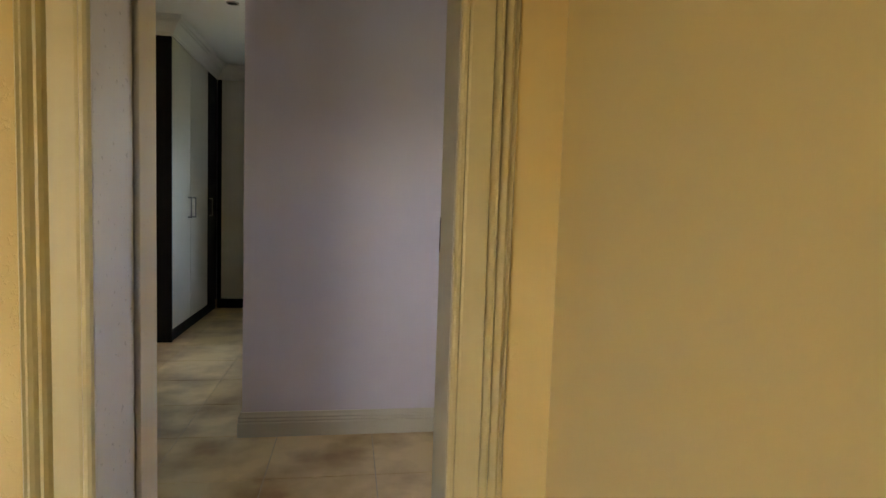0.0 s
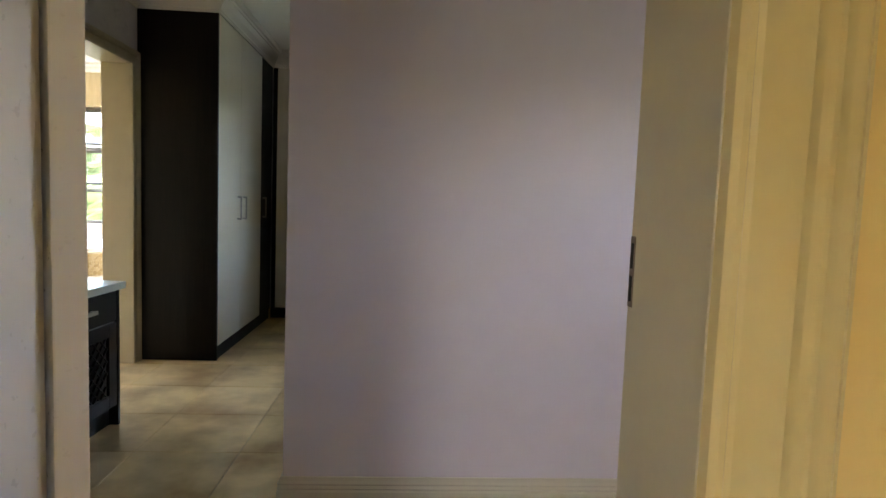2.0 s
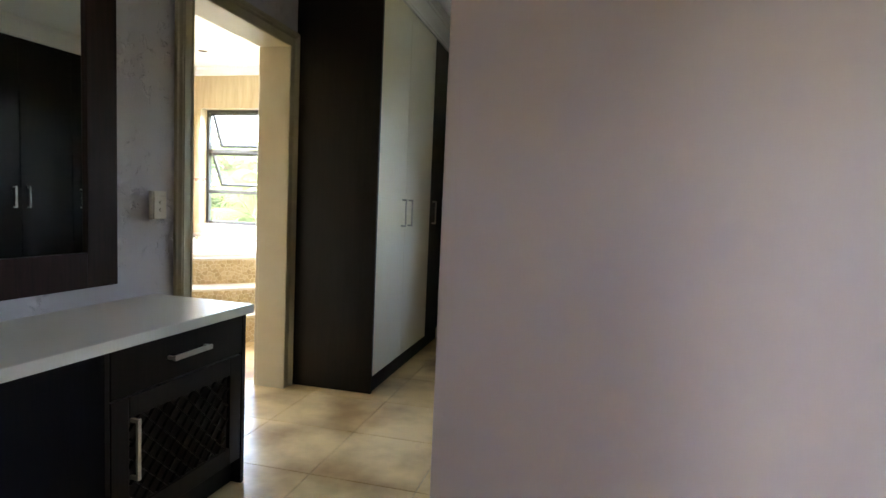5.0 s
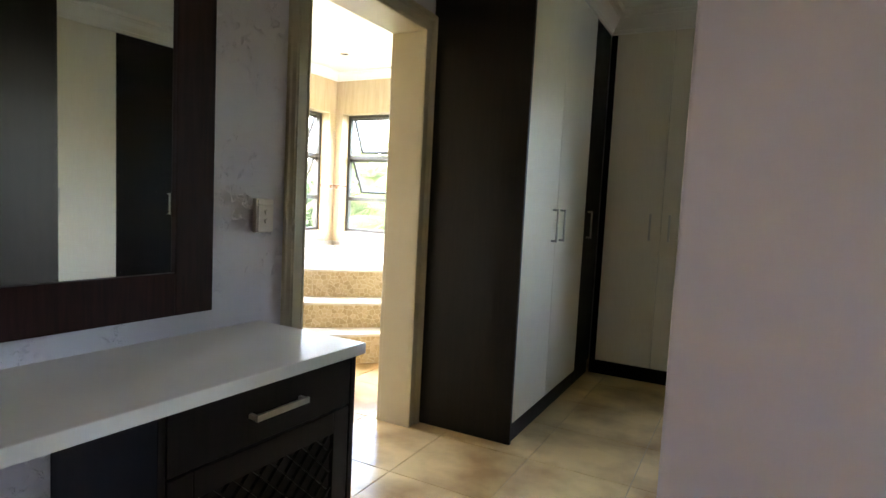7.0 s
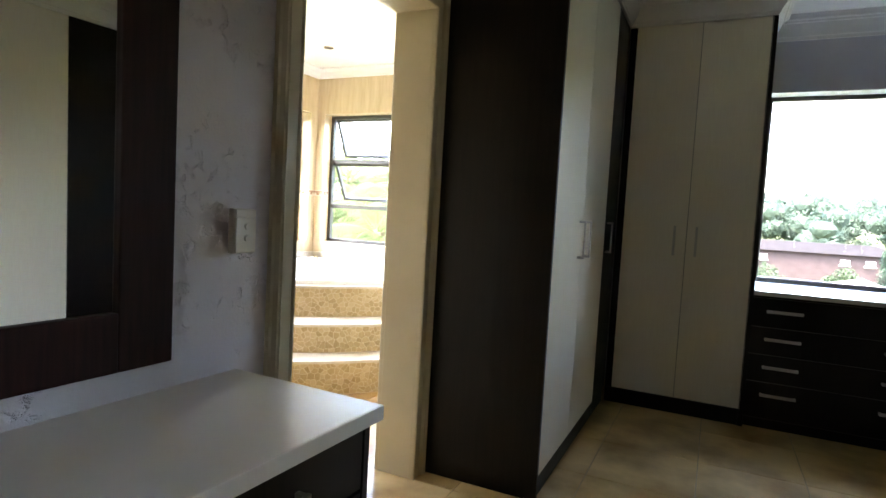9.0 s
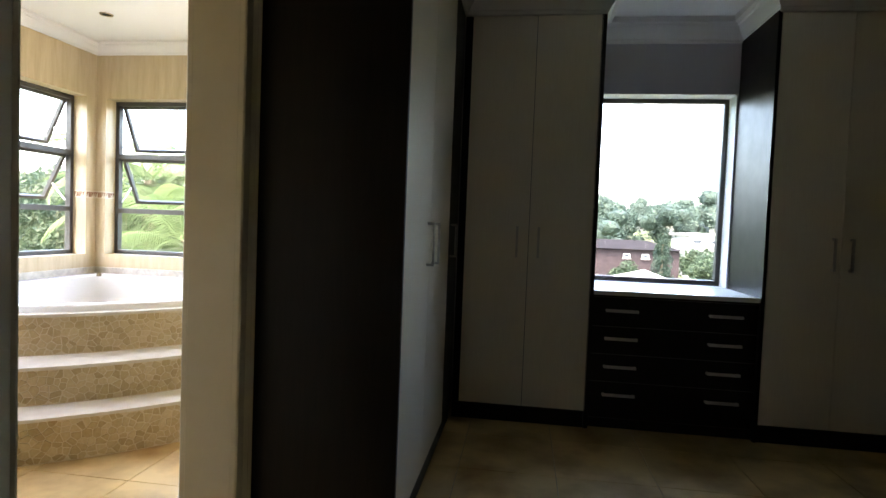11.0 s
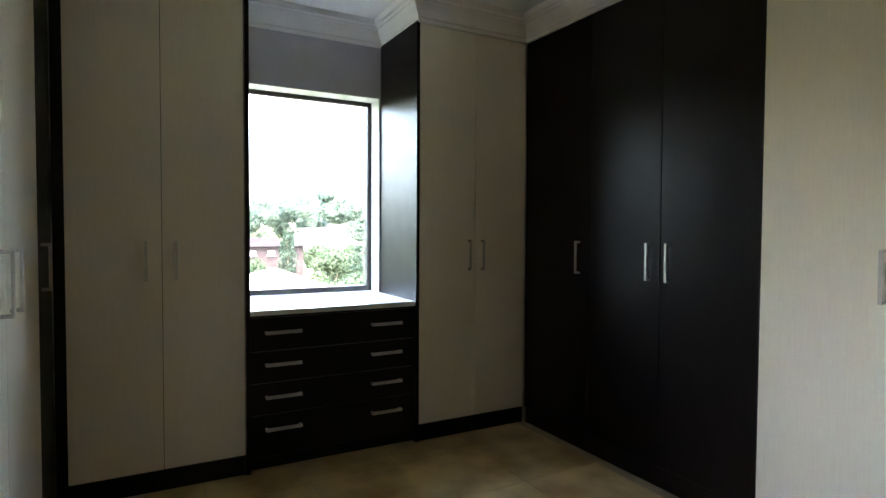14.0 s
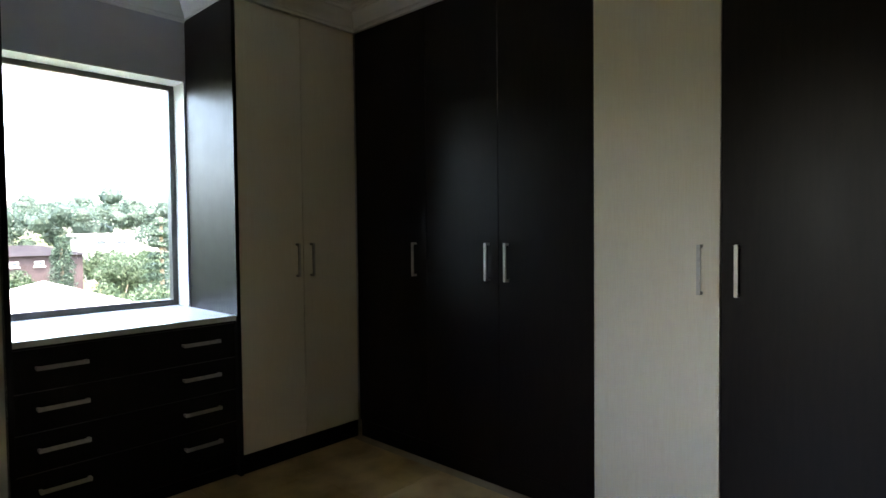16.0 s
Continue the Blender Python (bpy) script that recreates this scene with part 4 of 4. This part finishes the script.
house(-1.5, 17.1, 72, 78, -8, -0.72, 0.3, BRICK, ROOF, "long brown brick house with a dark slate roof",
      [(10.8, -1.75, 0.8, 0.5), (12.9, -1.75, 0.8, 0.5), (3.5, -1.72, 0.85, 0.55)])
house(24.0, 36, 94, 104, -7, 1.1, 1.5, RENDER_WHITE, RENDER_WHITE, "white rendered flat-roofed house among trees",
      [(24.6, -0.2, 1.4, 0.8), (27.2, -0.2, 1.4, 0.8), (31.5, -0.2, 1.4, 0.8), (34.5, -0.2, 1.4, 0.8)], flat=True)
house(-12, 0, 96, 105, -7, -0.3, 1.6, RENDER_WHITE, ROOF, "white house with a dark roof on the slope",
      [(-10, -1.8, 1.4, 1.0), (-6.5, -1.8, 1.4, 1.0), (-3, -1.8, 1.4, 1.0)])
house(0.2, 8.2, 24, 32, -6, -1.95, -0.32, RENDER_WHITE, ROOF_PALE, "pale beige tiled roof of the neighbouring house")

conifer(11.9, 58, 8.4, 0.95, "tall slim dark cypress before the brick house", 14, 2600, slim=True)
conifer(14.35, 44, 9.5, 1.9, "dark tiered conifer in the garden", 12, 3600)
tree(14.6, 53, 6.6, 1.9, "broad round green tree between the houses")
tree(8.7, 55, 5.9, 1.9, "low green garden tree")
tree(9.2, 37, 5.2, 2.0, "bright green leafy shrub tree")
tree(12.6, 40, 4.2, 2.4, "bright green leafy shrub tree")
tree(1.0, 50, 6.0, 3.2, "low green garden tree")
tree(24.0, 62, 6.2, 3.4, "green tree on the slope")
tree(18.6, 60, 6.8, 3.2, "green tree on the slope")
tree(22.0, 84, 5.6, 3.2, "green tree on the slope", LEAF, 5200, 0.3)
tree(28.5, 86, 5.4, 3.2, "green tree on the slope", LEAF, 5200, 0.3)
tree(27.0, 48, 6.8, 3.2, "green tree on the slope")
tree(31.5, 84, 10.5, 4.2, "dark green tall tree on the slope", LEAF_HAZED, 5600, 0.4)
tree(36.5, 88, 10.8, 4.4, "dark green tall tree on the slope", LEAF_HAZED, 5600, 0.4)


# ---- palms outside the bathroom ----
def frond_mesh(length, seed):
    r = np.random.default_rng(seed)
    verts, faces = [], []

    def quad(a, b, c, d):
        k = len(verts)
        verts.extend([a, b, c, d])
        faces.append((k, k + 1, k + 2, k + 3))
    n = 56
    spine = []
    for i in range(n + 1):
        s = i / n
        spine.append(np.array([length * (s - 0.18 * s * s), 0.0, length * (0.5 * s - 0.72 * s * s)]))
    for i in range(n):
        a, b = spine[i], spine[i + 1]
        w = 0.022 * (1 - i / n) + 0.004
        quad(a + [0, -w, 0], b + [0, -w, 0], b + [0, w, 0], a + [0, w, 0])
        if i < 3:
            continue
        s = i / n
        ll = length * 0.3 * math.sin(math.pi * min(1, 0.15 + 0.85 * s)) ** 0.7
        for side in (-1, 1):
            tip = a + np.array([ll * 0.55, side * ll * 0.8, -ll * (0.35 + 0.2 * r.random())])
            mid = a + np.array([ll * 0.3, side * ll * 0.5, -ll * 0.05])
            wv = np.array([0.011, 0, 0.003])
            quad(a - wv * 0.5, mid - wv, mid + wv, a + wv * 0.5)
            quad(mid - wv, tip, tip + wv * 0.1, mid + wv)
    me = bpy.data.meshes.new("frond")
    me.from_pydata([tuple(v) for v in verts], [], faces)
    me.materials.append(LEAF_PALM)
    return me


FRONDS = [frond_mesh(2.1, k) for k in range(3)]


def palm(x, yy, top, scale, label):
    z = ground_z(x, yy)
    t = thing("palm", pose(x, yy, z), label, "palm", "palms by the house")
    h = top - z
    bm = bmesh.new()
    n = 14
    for k in range(n):
        cylinder(bm, 0.02 * math.sin(k), 0.02 * math.cos(k), h * k / n, h * (k + 1) / n + 0.01, 0.13, 0.105, 10)
    part("trunk", bm, BARK, t)
    for k in range(17):
        ob = new("frond", FRONDS[k % 3])
        ob.parent = t
        ob.matrix_basis = pose(0, 0, h - 0.05, 0, rng.uniform(-38, 42), k * 137.5 + rng.uniform(-10, 10)) @ Matrix.Diagonal((scale, scale, scale, 1))


for x, yy, top, s in ((-5.6, 12.4, 0.3, 0.9), (-7.6, 12.8, 1.2, 1.0), (-4.0, 13.4, 0.9, 1.0), (-9.6, 8.8, 0.6, 0.9), (-11.2, 10.6, 1.5, 1.1), (-7.4, 11.2, -0.4, 0.8), (-2.6, 11.6, 0.6, 0.9), (-6.4, 14.8, 2.0, 1.2), (-8.6, 14.0, 1.9, 1.2), (-5.3, 10.5, 0.0, 0.8), (-4.3, 11.0, 0.9, 0.9), (-6.3, 11.7, 0.8, 1.0), (-7.6, 9.0, 0.1, 0.9)):
    palm(x, yy, top, s, "green feathery palm outside the bathroom window")
cs, rs = [], []
for k in range(260):
    x, yy = rng.uniform(-22, -1.5), rng.uniform(13.6, 26)
    r = rng.uniform(0.7, 1.5)
    cs.append((x, yy, rng.uniform(-3.0, 0.7) + (yy - 9.5) * 0.12))
    rs.append(r)
for k in range(150):
    x, yy = rng.uniform(-24, -10.6), rng.uniform(3.5, 12)
    cs.append((x, yy, rng.uniform(-3.4, 0.7)))
    rs.append(rng.uniform(0.7, 1.4))
v, f = leaf_cloud(cs, rs, 380000, 0.11)
tagged(raw("garden_bushes", v, f, LEAF), "dense green bushes below the palms", "bushes", kind="stuff")

# ---- floor tiles ----
P = 0.485
bm = one(-P / 2 + 0.002, P / 2 - 0.002, -P / 2 + 0.002, P / 2 - 0.002, -0.008, 0.0, 0.0012)
tile_mesh = mesh_of("tile", bm, TILE)
spots = []
for i in range(-9, 7):
    for j in range(-8, 10):
        x, yy = -0.69 + P * (i + 0.5), 4.035 + P * (j + 0.5)
        if yy < 0.2 or x > 1.9 or yy > 7.6:
            continue
        if x < BX0 + 0.1 or (x < -2.2 and yy < 3.6):
            continue
        if math.hypot(x - CX, yy - CY) < 1.75:
            continue
        if x > 1.35 and yy > 3.2:
            continue
        spots.append((x, yy))
for x, yy in spots[:298]:
    ob = new("tile", tile_mesh)
    ob.parent = floor
    ob.matrix_basis = pose(x, yy, 0, 0, 0, 90 * rng.integers(0, 4))
